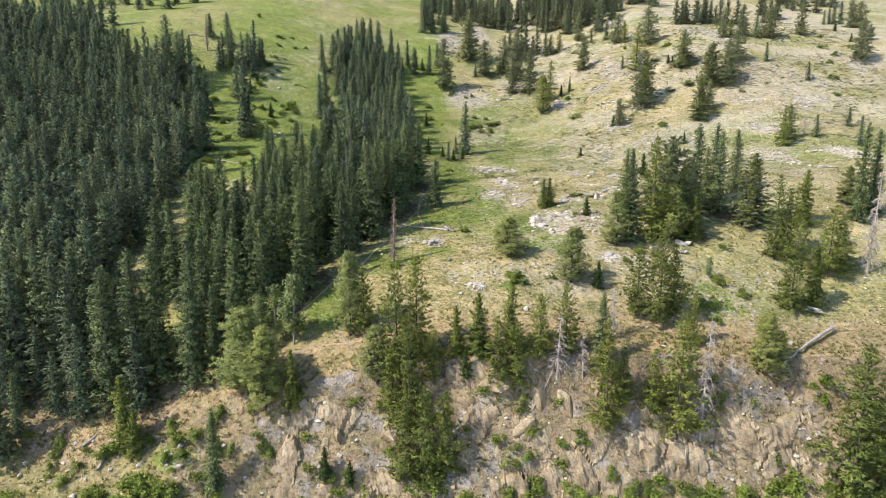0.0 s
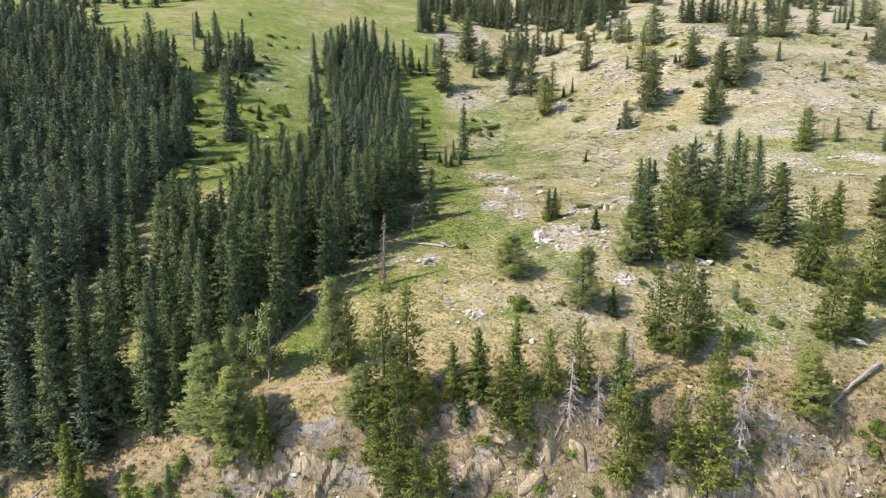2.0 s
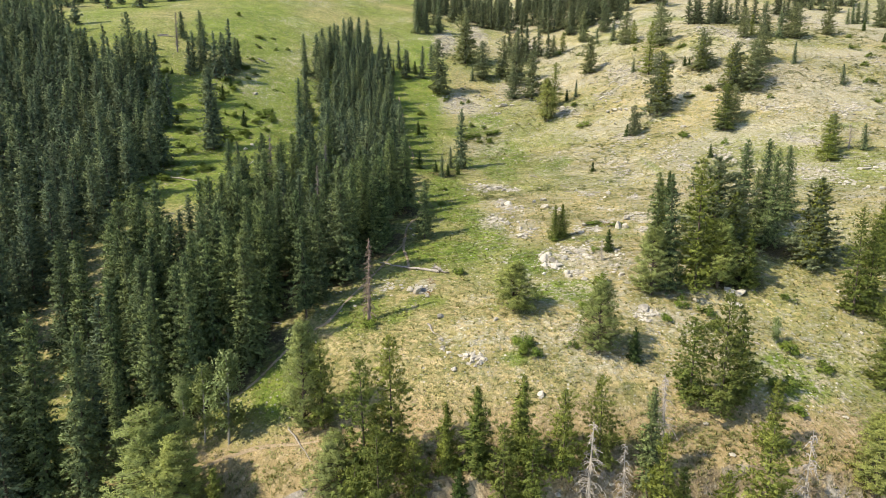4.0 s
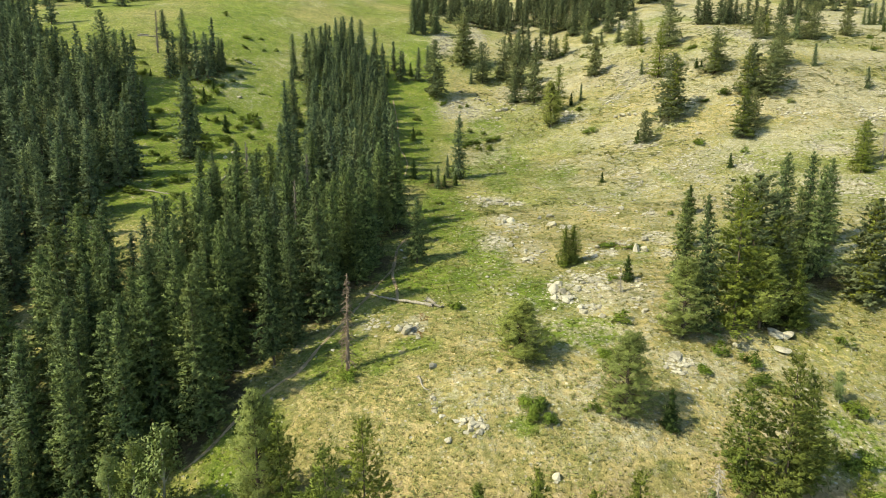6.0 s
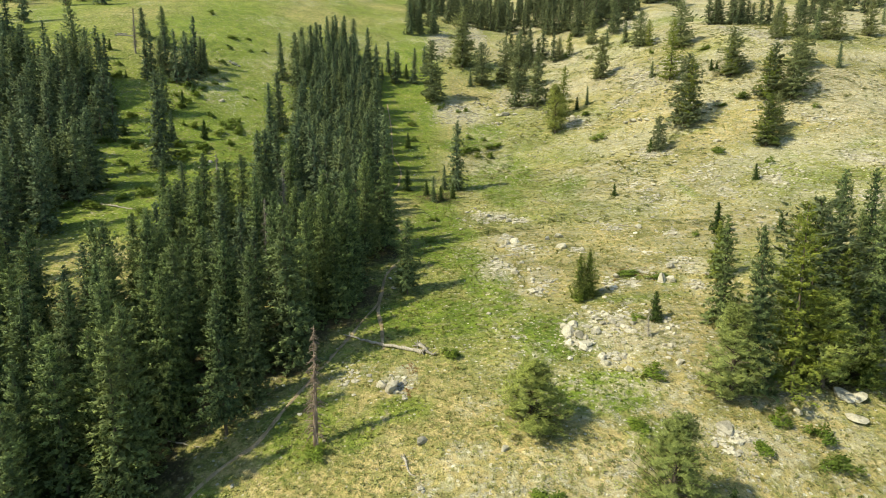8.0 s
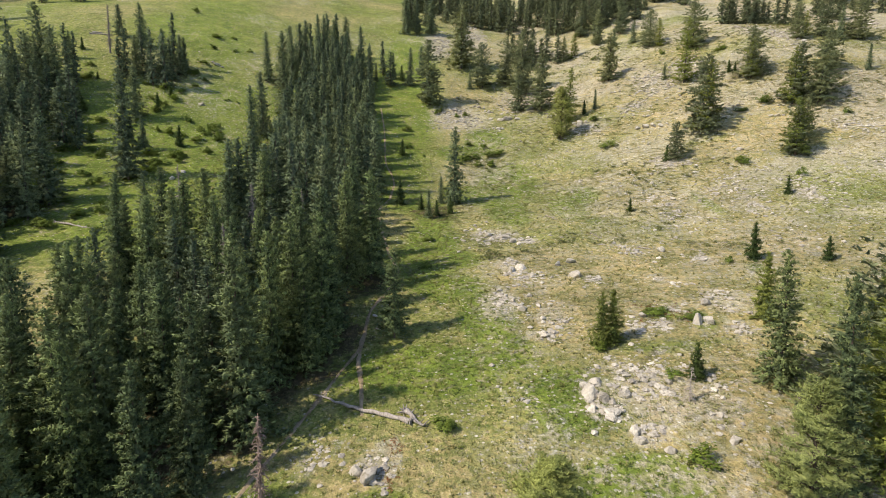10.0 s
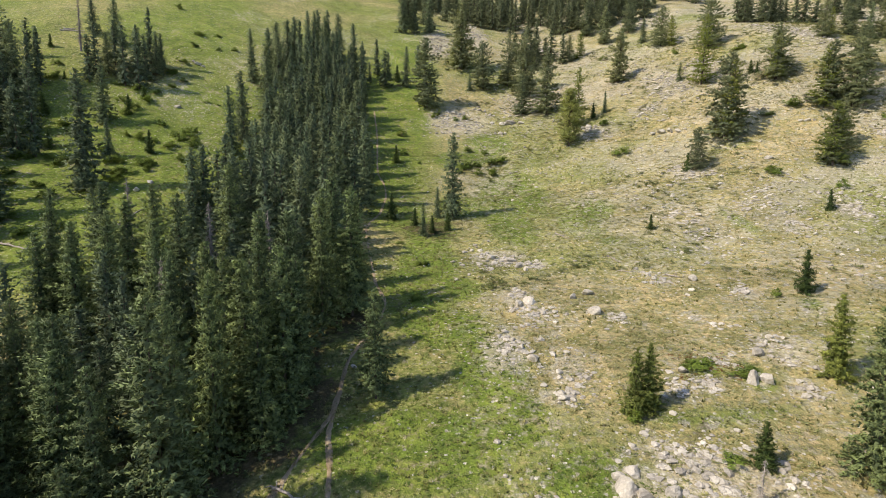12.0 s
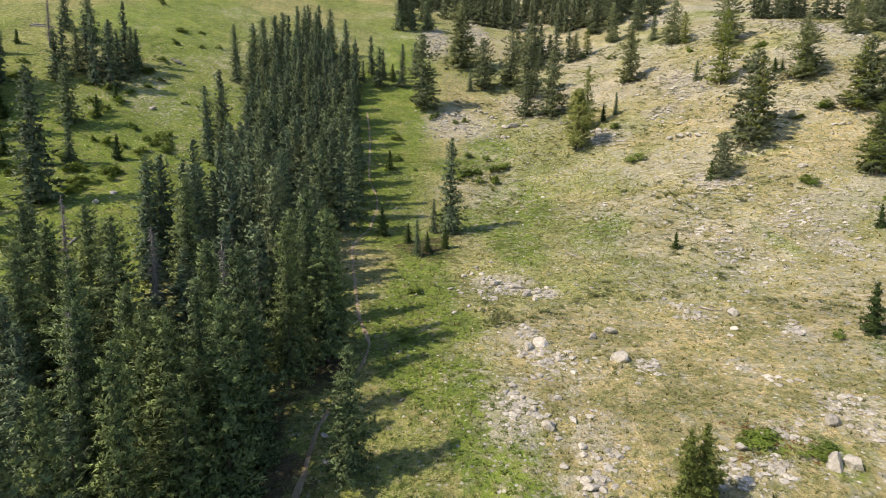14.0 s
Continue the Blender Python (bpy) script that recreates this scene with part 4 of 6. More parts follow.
def lushness(x, y):
    bands = 0.42 * np.clip(0.5 + rough(x * 0.025, y * 0.075, 53, 4), 0, 1.4) * np.clip((x - 10) / 25, 0, 1) * np.clip((y - 165) / 40, 0, 1)
    west = np.clip((-20 - x) / 25, 0, 1) * np.clip((y - 150) / 25, 0, 1) * np.clip((330 - y) / 90, 0.25, 1)
    gully = np.clip(1.3 - np.abs(x + 12 - 0.02 * (y - 250)) / 22, 0, 1) * np.clip((y - 200) / 30, 0, 1) * np.clip((420 - y) / 80, 0.3, 1)
    return np.clip(np.maximum.reduce([1.3 * patches(x, y, LUSH), 0.95 * west, gully, bands, 0.40 + 0.20 * np.clip(-x / 30, 0, 1) * (y > 200) + 0.30 * np.clip(rough(x * 0.03, y * 0.03, 51, 3) + 0.2 * (y > 175), -0.4, 0.9)]), 0, 1)


def bareness(x, y):
    east = (0.48 + 0.34 * np.clip(rough(x * 0.03, y * 0.09, 59, 4), -1, 1)) * np.clip((x - 15) / 40, 0, 1) * np.clip((y - 160) / 60, 0, 1)
    return np.clip(np.maximum.reduce([patches(x, y, BARE), east, 0.10 + 0.18 * np.clip(x / 12, 0, 1) + 0.25 * np.clip(rough(x * 0.05, y * 0.05, 57, 3), 0, 1)]), 0, 1)


def steps_out(start, stop, first, grow):
    out, v, d = [], start, first
    while abs(v - start) < abs(stop - start):
        v += math.copysign(d, stop - start)
        out.append(v)
        d *= grow
    return out


def build_ground():
    xs = np.array(steps_out(-125, -1100, 1.5, 1.09)[::-1] + list(np.arange(-125, 150, 1.05)) + steps_out(149.5, 1100, 1.5, 1.09))
    ys = np.array(steps_out(67, -500, 1.0, 1.15)[::-1] + list(np.arange(67, 85, 0.35)) + list(np.arange(85, 225, 1.0)) + list(np.arange(225, 400, 2.0)) + steps_out(400, 1900, 3.0, 1.08))
    gx, gy = np.meshgrid(xs, ys)
    gz = height(gx, gy)
    nx, ny = len(xs), len(ys)
    co = np.stack([gx, gy, gz], -1).reshape(-1, 3)
    i = np.arange(nx * ny).reshape(ny, nx)
    quads = np.stack([i[:-1, :-1], i[:-1, 1:], i[1:, 1:], i[1:, :-1]], -1).reshape(-1, 4)
    me = bpy.data.meshes.new("ground")
    me.from_pydata(co.tolist(), [], quads.tolist())
    # forest floor: needle litter and painted tree shade, stronger where trees crowd
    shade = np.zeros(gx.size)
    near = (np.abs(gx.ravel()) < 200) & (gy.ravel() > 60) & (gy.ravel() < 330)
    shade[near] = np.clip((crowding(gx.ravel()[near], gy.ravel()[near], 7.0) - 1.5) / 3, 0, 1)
    above = (gy - brink(gx)).ravel()
    earth = np.clip(1.15 - np.abs(above - 2.0) / 11, 0, 1) * np.clip((gx.ravel() + 80) / 15, 0, 1)
    earth = earth * (1 - 0.9 * patches(gx, gy, LUSH).ravel())
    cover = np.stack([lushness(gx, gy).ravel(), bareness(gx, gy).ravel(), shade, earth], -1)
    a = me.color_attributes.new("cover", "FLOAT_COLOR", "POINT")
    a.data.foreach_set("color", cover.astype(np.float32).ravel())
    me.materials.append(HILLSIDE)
    me.polygons.foreach_set("use_smooth", np.ones(len(me.polygons), dtype=bool))
    return tagged(new("ground", me), "grassy mountain hillside with dry grass, gravel and a rocky cliff", "hillside", kind="structure")


build_ground()


# ---- mesh helpers ----
def mesh_from(name, verts, faces, mat, smooth=False):
    me = bpy.data.meshes.new(name)
    me.from_pydata([tuple(v) for v in verts], [], faces)
    me.materials.append(mat)
    if smooth:
        me.polygons.foreach_set("use_smooth", np.ones(len(me.polygons), dtype=bool))
    return me


def leafy_normals(me, hub, up=0.55):
    """Turns blades outwards and lets them shade like the rounded mass of the crown that they belong to."""
    n, m, k = len(me.vertices), len(me.polygons), len(me.loops)
    co = np.empty(n * 3)
    me.vertices.foreach_get("co", co)
    out = co.reshape(-1, 3).copy()
    out[:, 2] = np.clip(out[:, 2] - hub, -1.5, 1.5) * 0.35
    out /= np.maximum(np.linalg.norm(out, axis=1, keepdims=True), 1e-3)
    out[:, 2] += up
    face, first, corner, total = np.empty(m * 3), np.empty(m, dtype=np.int32), np.empty(k, dtype=np.int32), np.empty(m, dtype=np.int32)
    me.polygons.foreach_get("normal", face)
    me.polygons.foreach_get("loop_start", first)
    me.polygons.foreach_get("loop_total", total)
    me.loops.foreach_get("vertex_index", corner)
    face = face.reshape(-1, 3)
    inward = (face * out[corner[first]]).sum(1) < 0
    for p in np.nonzero(inward)[0]:
        me.polygons[int(p)].flip()
    face[inward] *= -1
    own = np.zeros((n, 3))
    np.add.at(own, corner, np.repeat(face, total, axis=0))
    own /= np.maximum(np.linalg.norm(own, axis=1, keepdims=True), 1e-3)
    soft = out / np.maximum(np.linalg.norm(out, axis=1, keepdims=True), 1e-3) + 0.55 * own
    soft /= np.maximum(np.linalg.norm(soft, axis=1, keepdims=True), 1e-3)
    me.polygons.foreach_set("use_smooth", np.ones(m, dtype=bool))
    me.normals_split_custom_set_from_vertices(soft.tolist())
    return me


def part(name, me, parent, label=""):
    ob = new(name, me)
    ob.parent = parent
    return tagged(ob, label)


def limb(points, radii, sides=6):
    """A tapered tube along points."""
    verts, faces = [], []
    for k, (p, r) in enumerate(zip(points, radii)):
        p = Vector(p)
        d = (Vector(points[min(k + 1, len(points) - 1)]) - Vector(points[max(k - 1, 0)])).normalized()
        a = d.orthogonal().normalized()
        b = d.cross(a)
        for j in range(sides):
            w = 2 * math.pi * j / sides
            verts.append(p + r * (math.cos(w) * a + math.sin(w) * b))
    for k in range(len(points) - 1):
        for j in range(sides):
            q = (j + 1) % sides
            faces.append((k * sides + j, k * sides + q, (k + 1) * sides + q, (k + 1) * sides + j))
    faces.append(tuple(range((len(points) - 1) * sides, len(points) * sides)))
    return verts, faces


def joined(pieces):
    verts, faces = [], []
    for v, f in pieces:
        n = len(verts)
        verts += v
        faces += [tuple(i + n for i in q) for q in f]
    return verts, faces


def crown_mesh(name, tris, soft, tone, mat):
    """A crown of loose blades: triangles turned to the side that their soft normals face, and shaded by those."""
    own = np.cross(tris[:, 1] - tris[:, 0], tris[:, 2] - tris[:, 0])
    own /= np.maximum(np.linalg.norm(own, axis=1, keepdims=True), 1e-6)
    back = (own * soft.mean(1)).sum(1) < 0
    tris, soft = tris.copy(), soft.copy()
    tris[back], soft[back], own[back] = tris[back][:, ::-1], soft[back][:, ::-1], -own[back]
    n = soft + 0.45 * own[:, None, :]
    n /= np.maximum(np.linalg.norm(n, axis=2, keepdims=True), 1e-6)
    me = bpy.data.meshes.new(name)
    me.from_pydata(tris.reshape(-1, 3).tolist(), [], np.arange(len(tris) * 3).reshape(-1, 3).tolist())
    me.materials.append(mat)
    me.polygons.foreach_set("use_smooth", np.ones(len(me.polygons), dtype=bool))
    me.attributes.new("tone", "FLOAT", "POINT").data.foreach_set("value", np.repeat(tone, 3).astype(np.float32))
    me.normals_split_custom_set_from_vertices(n.reshape(-1, 3).tolist())
    return me


def conifer(seed, tall, radius, boughs, tufts, blades, size, width, clear=0.05, power=0.7, ragged=0.25, belly=0.0, rise=-0.15, droop=0.30, curl=0.22, fan=0.34, core=3.0):
    """A conifer at full height in metres: its trunk, and the triangles and soft normals of its crown.
    Boughs in loose whorls, each a flat frond of tufts, each tuft a few short needle blades; core: inner twigs to a
    bough, coloured dark like the shade inside a crown."""
    r = np.random.default_rng(seed)
    lean = r.uniform(-0.15, 0.15, 2)
    lobes = r.uniform(0, 6.28, 4)

    def axis(h):
        return np.stack([lean[0] * np.sin(3 * h), lean[1] * np.sin(2.3 * h), tall * h], -1)

    def reach(h, a):
        wide = radius * np.clip(1 - h, 0, 1) ** power * (1 - belly * (1 - h) ** 3) + 0.10 + 0.006 * tall * np.minimum(1, 6 * (1 - h))
        wide = wide * np.minimum(1, (1 - h) / 0.07) ** 0.5
        return wide * (1 + ragged * (0.45 * np.sin(2 * a + lobes[0] + 9 * h) + 0.45 * np.sin(a + lobes[1] - 14 * h) + 0.35 * np.sin(3 * a + lobes[2] + 27 * h)))

    h = clear + (0.985 - clear) * ((np.arange(boughs) + r.random(boughs)) / boughs) ** 1.08
    layers = tall / 0.8
    h = h + 0.55 * (np.round(h * layers) / layers - h)
    a = r.uniform(0, 2 * math.pi, boughs)
    long = reach(h, a) * r.uniform(0.68, 1.14, boughs) * np.where(r.random(boughs) < 0.1, 1.22, 1.0)
    keep = r.random(boughs) > ragged * 0.25
    h, a, long = h[keep], a[keep], long[keep]
    tilt = rise + (1.0 - rise) * h ** 2.2 + r.normal(0, 0.13, len(h))
    count = np.maximum(2, np.ceil(long * tufts)).astype(int)
    k = np.repeat(np.arange(len(h)), count)
    q = 0.18 + 0.82 * r.random(len(k)) ** 0.75
    out = np.stack([np.cos(a), np.sin(a), np.zeros(len(a))], -1)[k]
    side = np.stack([-out[:, 1], out[:, 0], np.zeros(len(k))], -1)
    lat = fan * long[k] * (1.12 - q) * r.uniform(-1, 1, len(k))
    up = np.array([0.0, 0.0, 1.0])
    lift = long[k] * (tilt[k] * q - droop * q ** 2 + curl * q ** 3) - 0.18 * np.abs(lat) + r.normal(0, 0.05, len(k))
    heart = axis(h)[k] + out * (long[k] * q)[:, None] + side * lat[:, None] + up * lift[:, None]
    j = np.repeat(np.arange(len(k)), blades)
    n = len(j)
    d = out[j] * r.normal(0.6, 0.35, (n, 1)) + side[j] * (1.6 * lat[j] / np.maximum(long[k][j], 0.3) + r.normal(0, 0.55, n))[:, None] + up * (0.10 + 0.4 * tilt[k][j] + r.normal(0, 0.33, n))[:, None]
    d /= np.linalg.norm(d, axis=1, keepdims=True)
    grow = (0.62 + 0.38 * (1 - h[k][j])) * r.uniform(0.65, 1.3, n)
    across = np.cross(d, up + r.normal(0, 0.55, (n, 3)))
    across *= (width * grow / np.maximum(np.linalg.norm(across, axis=1), 1e-3))[:, None]
    root = heart[j] + r.normal(0, 0.09, (n, 3)) - d * (0.35 * size * grow)[:, None]
    tris = np.stack([root - across, root + across, root + d * (size * grow)[:, None]], 1)
    puff = tris - (heart[j] - 0.25 * size * out[j])[:, None, :]
    puff /= np.maximum(np.linalg.norm(puff, axis=2, keepdims=True), 1e-3)
    soft = np.repeat((out[j] + up * 0.25)[:, None, :], 3, 1) + 0.9 * puff
    tone = np.clip(0.6 * r.random(len(k))[j] + 0.25 * r.random(len(h))[k][j] + 0.15 * r.random(n), 0, 1)
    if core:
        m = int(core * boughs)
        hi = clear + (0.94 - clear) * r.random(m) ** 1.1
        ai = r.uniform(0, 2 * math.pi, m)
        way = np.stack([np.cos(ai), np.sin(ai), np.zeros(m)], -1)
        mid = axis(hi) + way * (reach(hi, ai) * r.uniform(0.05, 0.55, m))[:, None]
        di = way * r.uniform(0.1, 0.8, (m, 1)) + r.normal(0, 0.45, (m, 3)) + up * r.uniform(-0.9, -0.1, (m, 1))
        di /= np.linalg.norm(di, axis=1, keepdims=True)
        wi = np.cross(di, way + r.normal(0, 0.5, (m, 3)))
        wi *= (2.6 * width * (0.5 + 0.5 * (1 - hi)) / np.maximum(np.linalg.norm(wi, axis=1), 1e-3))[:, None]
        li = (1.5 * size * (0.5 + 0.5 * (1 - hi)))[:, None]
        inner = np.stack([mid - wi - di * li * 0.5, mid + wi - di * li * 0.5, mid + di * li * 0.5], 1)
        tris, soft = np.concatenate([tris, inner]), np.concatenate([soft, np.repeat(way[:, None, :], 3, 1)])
        # low tone only: the crown's inner shade is put into the twigs' colour
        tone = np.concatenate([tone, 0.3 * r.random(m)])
    stem = [tuple(axis(np.array(v))) for v in (0.0, 0.25, 0.5, 0.75, 0.99)]
    trunk = limb([(0, 0, -0.6)] + stem, [tall * 0.0135 + 0.05, tall * 0.0125, tall * 0.0095, tall * 0.0068, tall * 0.0038, 0.02], 6)
    return trunk, (tris, soft, tone)


def round_pine(seed, tall, radius, boughs):
    """A limber pine: a trunk with rising limbs, each limb carrying upturned brushes of fine needles in pads."""
    rng = random.Random(seed)
    pieces = [limb([(0, 0, -0.5), (0.05, 0, tall * 0.3), (0.1, 0.1, tall * 0.65), (0, 0.1, tall * 0.95)], [tall * 0.022, tall * 0.018, tall * 0.011, 0.03])]
    verts, faces = [], []
    lobes = [rng.uniform(0, 6.28) for _ in range(3)]
    for k in range(boughs):
        s = 0.13 + 0.86 * (k + rng.random()) / boughs
        a = rng.uniform(0, 6.28)
        bulge = min(1.0, 1.9 * (1.05 - s)) ** 0.75 * min(1.0, 0.62 + 1.4 * s)
        r = radius * bulge * (1 + 0.22 * math.sin(a * 2 + lobes[0] + 7 * s) + 0.16 * math.sin(a + lobes[1] - 11 * s)) * rng.uniform(0.6, 1.1)
        root = Vector((0.05, 0.05, tall * max(0.05, s - 0.10)))
        tip = Vector((math.cos(a) * r, math.sin(a) * r, tall * s))
        if k % 3 == 0:
            pieces.append(limb([root, root.lerp(tip, 0.6) + Vector((0, 0, -0.12)), tip], [0.06, 0.04, 0.015], 4))
        out = Vector((math.cos(a), math.sin(a), 0))
        for j in range(5):
            c = root.lerp(tip, 0.42 + 0.145 * j) + Vector((rng.gauss(0, 0.26), rng.gauss(0, 0.26), rng.gauss(0, 0.16)))
            for q in range(19):
                d = (out * 0.45 + Vector((rng.gauss(0, 0.75), rng.gauss(0, 0.75), rng.gauss(0.35, 0.45)))).normalized()
                l, w = rng.uniform(0.20, 0.42), rng.uniform(0.032, 0.055)
                across = d.cross(Vector((rng.gauss(0, 0.5), rng.gauss(0, 0.5), 1)) + out * 0.5).normalized() * w
                p = c + Vector((rng.gauss(0, 0.15), rng.gauss(0, 0.15), rng.gauss(0, 0.08)))
                n = len(verts)
                verts.extend((p - across, p + across, p + d * l))
                faces.append((n, n + 1, n + 2))
    return joined(pieces), (verts, faces)


def leafy(seed, tall, radius, leaves, size, clear):
    """A small broadleaved tree: a pale thin trunk, thin limbs, and leaf clumps with gaps."""
    rng = random.Random(seed)
    bend = rng.uniform(-0.5, 0.5)
    pieces = [limb([(0, 0, -0.4), (bend * 0.6, 0.1, tall * 0.35), (bend, 0.2, tall * 0.7), (bend * 0.8, 0.1, tall * 0.97)], [0.13, 0.10, 0.07, 0.02], 5)]
    verts, faces = [], []
    for k in range(16):
        s = clear + (0.97 - clear) * (k + rng.random()) / 16
        a = rng.uniform(0, 6.28)
        r = radius * math.sin(math.pi * (0.15 + 0.8 * (s - clear) / (1 - clear))) * rng.uniform(0.5, 1.0)
        tip = Vector((bend * min(1, s * 1.3) + math.cos(a) * r, math.sin(a) * r, tall * s))
        pieces.append(limb([(bend * min(1, s * 1.2), 0.1, tall * max(0.1, s - 0.12)), tip], [0.04, 0.012], 4))
        for j in range(leaves // 16):
            d = Vector((rng.gauss(0, 1), rng.gauss(0, 1), rng.gauss(0, 0.8)))
            p = tip + d * (radius * 0.38)
            u = Vector((rng.gauss(0, 1), rng.gauss(0, 1), rng.gauss(0, 1))).normalized()
            v = u.orthogonal().normalized()
            q = size * rng.uniform(0.6, 1.3)
            n = len(verts)
            verts.extend((p + u * q, p + v * q * 0.7, p - u * q, p - v * q * 0.7))
            faces.append((n, n + 1, n + 2, n + 3))
    return joined(pieces), (verts, faces)


def bare_tree(seed, tall, branches, reach, fine):
    """A dead conifer: a tapered grey trunk and bare, hanging branch stubs."""
    rng = random.Random(seed)
    k1, k2 = rng.uniform(-0.3, 0.3), rng.uniform(-0.3, 0.3)
    trunk = limb([(0, 0, -0.5), (0, 0, tall * 0.3), (k1 * 0.5, k2 * 0.4, tall * 0.65), (k1, k2, tall)], [tall * 0.022, tall * 0.018, tall * 0.011, 0.03], 7)
    pieces = []
    for b in range(branches):
        s = rng.uniform(0.12, 0.98)
        a = rng.uniform(0, 6.28)
        l = reach * (1.1 - s) ** 0.7 * rng.uniform(0.4, 1.1)
        root = Vector((k1 * s, k2 * s, tall * s))
        out = Vector((math.cos(a), math.sin(a), 0))
        p1 = root + out * l * 0.5 + Vector((0, 0, rng.uniform(-0.1, 0.15) * l))
        p2 = root + out * l + Vector((0, 0, rng.uniform(-0.65, -0.1) * l))
        pieces.append(limb([root, p1, p2], [0.07, 0.05, 0.016], 4))
        for j in range(fine):
            q = p1.lerp(p2, rng.random())
            d = Vector((rng.uniform(-1, 1), rng.uniform(-1, 1), rng.uniform(-1.1, 0.3))).normalized()
            pieces.append(limb([q, q + d * l * rng.uniform(0.2, 0.45)], [0.032, 0.010], 3))
    return trunk, joined(pieces)


# ---- trees ----
def tree_kind(name, trunk_mat, crown_mat, models, crown_name="crown"):
    made = []
    for t, c in models:
        if isinstance(c[0], np.ndarray):
            crown = crown_mesh(crown_name, *c, crown_mat)
        else:
            crown = mesh_from(crown_name, *c, crown_mat)
            if crown_name == "crown":
                leafy_normals(crown, 0.55 * max(v.co.z for v in crown.vertices))
        made.append((name, mesh_from("trunk", *t, trunk_mat, True), crown, crown_name))
    return made


def plant(model, m, tags):
    name, trunk, crown, crown_name = model
    tree = tagged(new(name), *tags)
    tree.matrix_basis = m
    part("trunk", trunk, tree)
    part(crown_name, crown, tree)
    return tree


# columns of conifer(): seed, height, radius, boughs, tufts to a metre, blades, blade length and half width, clear stem, taper, raggedness, belly, rise
SPRUCES = tree_kind("spruce_tree", BARK, NEEDLES, [conifer(100 + k, 18.0, 3.1 + 0.26 * (k % 4), 330, 2.4, 6, 0.50, 0.088, 0.03 + 0.04 * (k % 3), 0.56 + 0.09 * (k % 2), 0.22 + 0.05 * (k % 3), 0.10 * (k % 2), -0.12, fan=0.30) for k in range(8)])
SLIM = tree_kind("spruce_tree", BARK, NEEDLES, [conifer(140 + k, 18.0, 2.3 + 0.18 * k, 340, 2.9, 6, 0.44, 0.080, 0.02 + 0.05 * (k % 2), 0.54 + 0.06 * (k % 3), 0.20, 0.0, -0.15, fan=0.30) for k in range(5)])
DISTANT = tree_kind("spruce_tree", BARK, HAZED_NEEDLES, [conifer(160 + k, 18.0, 3.0 + 0.2 * k, 250, 2.0, 4, 0.66, 0.135, 0.03, 0.56 + 0.08 * (k % 2), 0.22, 0.0, -0.15, fan=0.30, core=2.0) for k in range(6)])
HILLTOP = tree_kind("fir_tree", BARK, HAZED_HILL_NEEDLES, [conifer(170 + k, 18.0, 4.3 + 0.4 * k, 220, 2.0, 5, 0.80, 0.150, 0.05, 0.55 + 0.05 * (k % 2), 0.40, 0.25, 0.0, 0.25, 0.15, 0.36, 1.5) for k in range(5)])
LITTLE = tree_kind("spruce_sapling", BARK, SAPLING_NEEDLES, [conifer(180 + k, 5.0, 1.15 + 0.15 * k, 170, 5.5, 5, 0.30, 0.050, 0.02, 0.85, 0.22, 0.0, 0.0) for k in range(3)])
MIDDLING = tree_kind("spruce_tree", BARK, FIR_NEEDLES, [conifer(190 + k, 10.0, 1.95 + 0.2 * k, 240, 3.4, 6, 0.40, 0.068, 0.03, 0.76, 0.34, 0.15, -0.05, fan=0.30) for k in range(4)])
TALL_FIRS = tree_kind("fir_tree", BARK, FIR_NEEDLES, [conifer(220 + k, 21.0, 3.6 + 0.35 * k, 290, 2.4, 7, 0.52, 0.085, 0.05, 0.62, 0.55, 0.30, 0.02, 0.22, 0.15, 0.34, 1.0) for k in range(4)])
BROAD = tree_kind("fir_tree", BARK, FIR_NEEDLES, [conifer(200 + k, 15.0, 3.2 + 0.35 * (k % 3), 260, 2.7, 7, 0.46, 0.074, 0.04 + 0.05 * (k % 2), 0.60, 0.50, 0.30, 0.05, 0.22, 0.15, 0.34, 1.0) for k in range(6)])
PINE_MODELS = tree_kind("limber_pine", BARK, PINE_NEEDLES, [round_pine(230, 7.5, 3.3, 170)])
TALL_PINES = tree_kind("limber_pine", BARK, PINE_NEEDLES, [round_pine(232 + k, 12.0, 3.0 + 0.3 * k, 240) for k in range(3)])
ASPEN_MODELS = tree_kind("aspen_tree", PALE_BARK, ASPEN_LEAVES, [leafy(250 + k, 9.0, 1.15, 2600, 0.15, 0.18) for k in range(2)])
SNAGS = tree_kind("dead_tree", GREY_WOOD, GREY_WOOD, [bare_tree(270 + k, 10.0, 90, 2.3, 4) for k in range(3)], "bare_crown")
DULL_SNAGS = tree_kind("dead_tree", DULL_WOOD, DULL_WOOD, [bare_tree(280 + k, 17.0, 200, 1.7, 4) for k in range(2)], "bare_crown")
RUSTY_SNAGS = tree_kind("dead_tree", BROWN_WOOD, BROWN_WOOD, [bare_tree(290, 14.0, 190, 1.6, 4)], "bare_crown")

planted = random.Random(5)


def stand(rows, kinds, unit, tags, squeeze=(0.9, 1.12)):
    for x, y, h in rows:
        k = h / unit
        wide = k * planted.uniform(*squeeze)
        turn = planted.uniform(0, 360)
        m = Matrix.Translation(at(x, y, -0.15)) @ pose(0, 0, 0, planted.uniform(-1.5, 1.5), planted.uniform(-1.5, 1.5), turn) @ Matrix.Diagonal((wide, wide, k, 1))
        plant(planted.choice(kinds), m, tags)


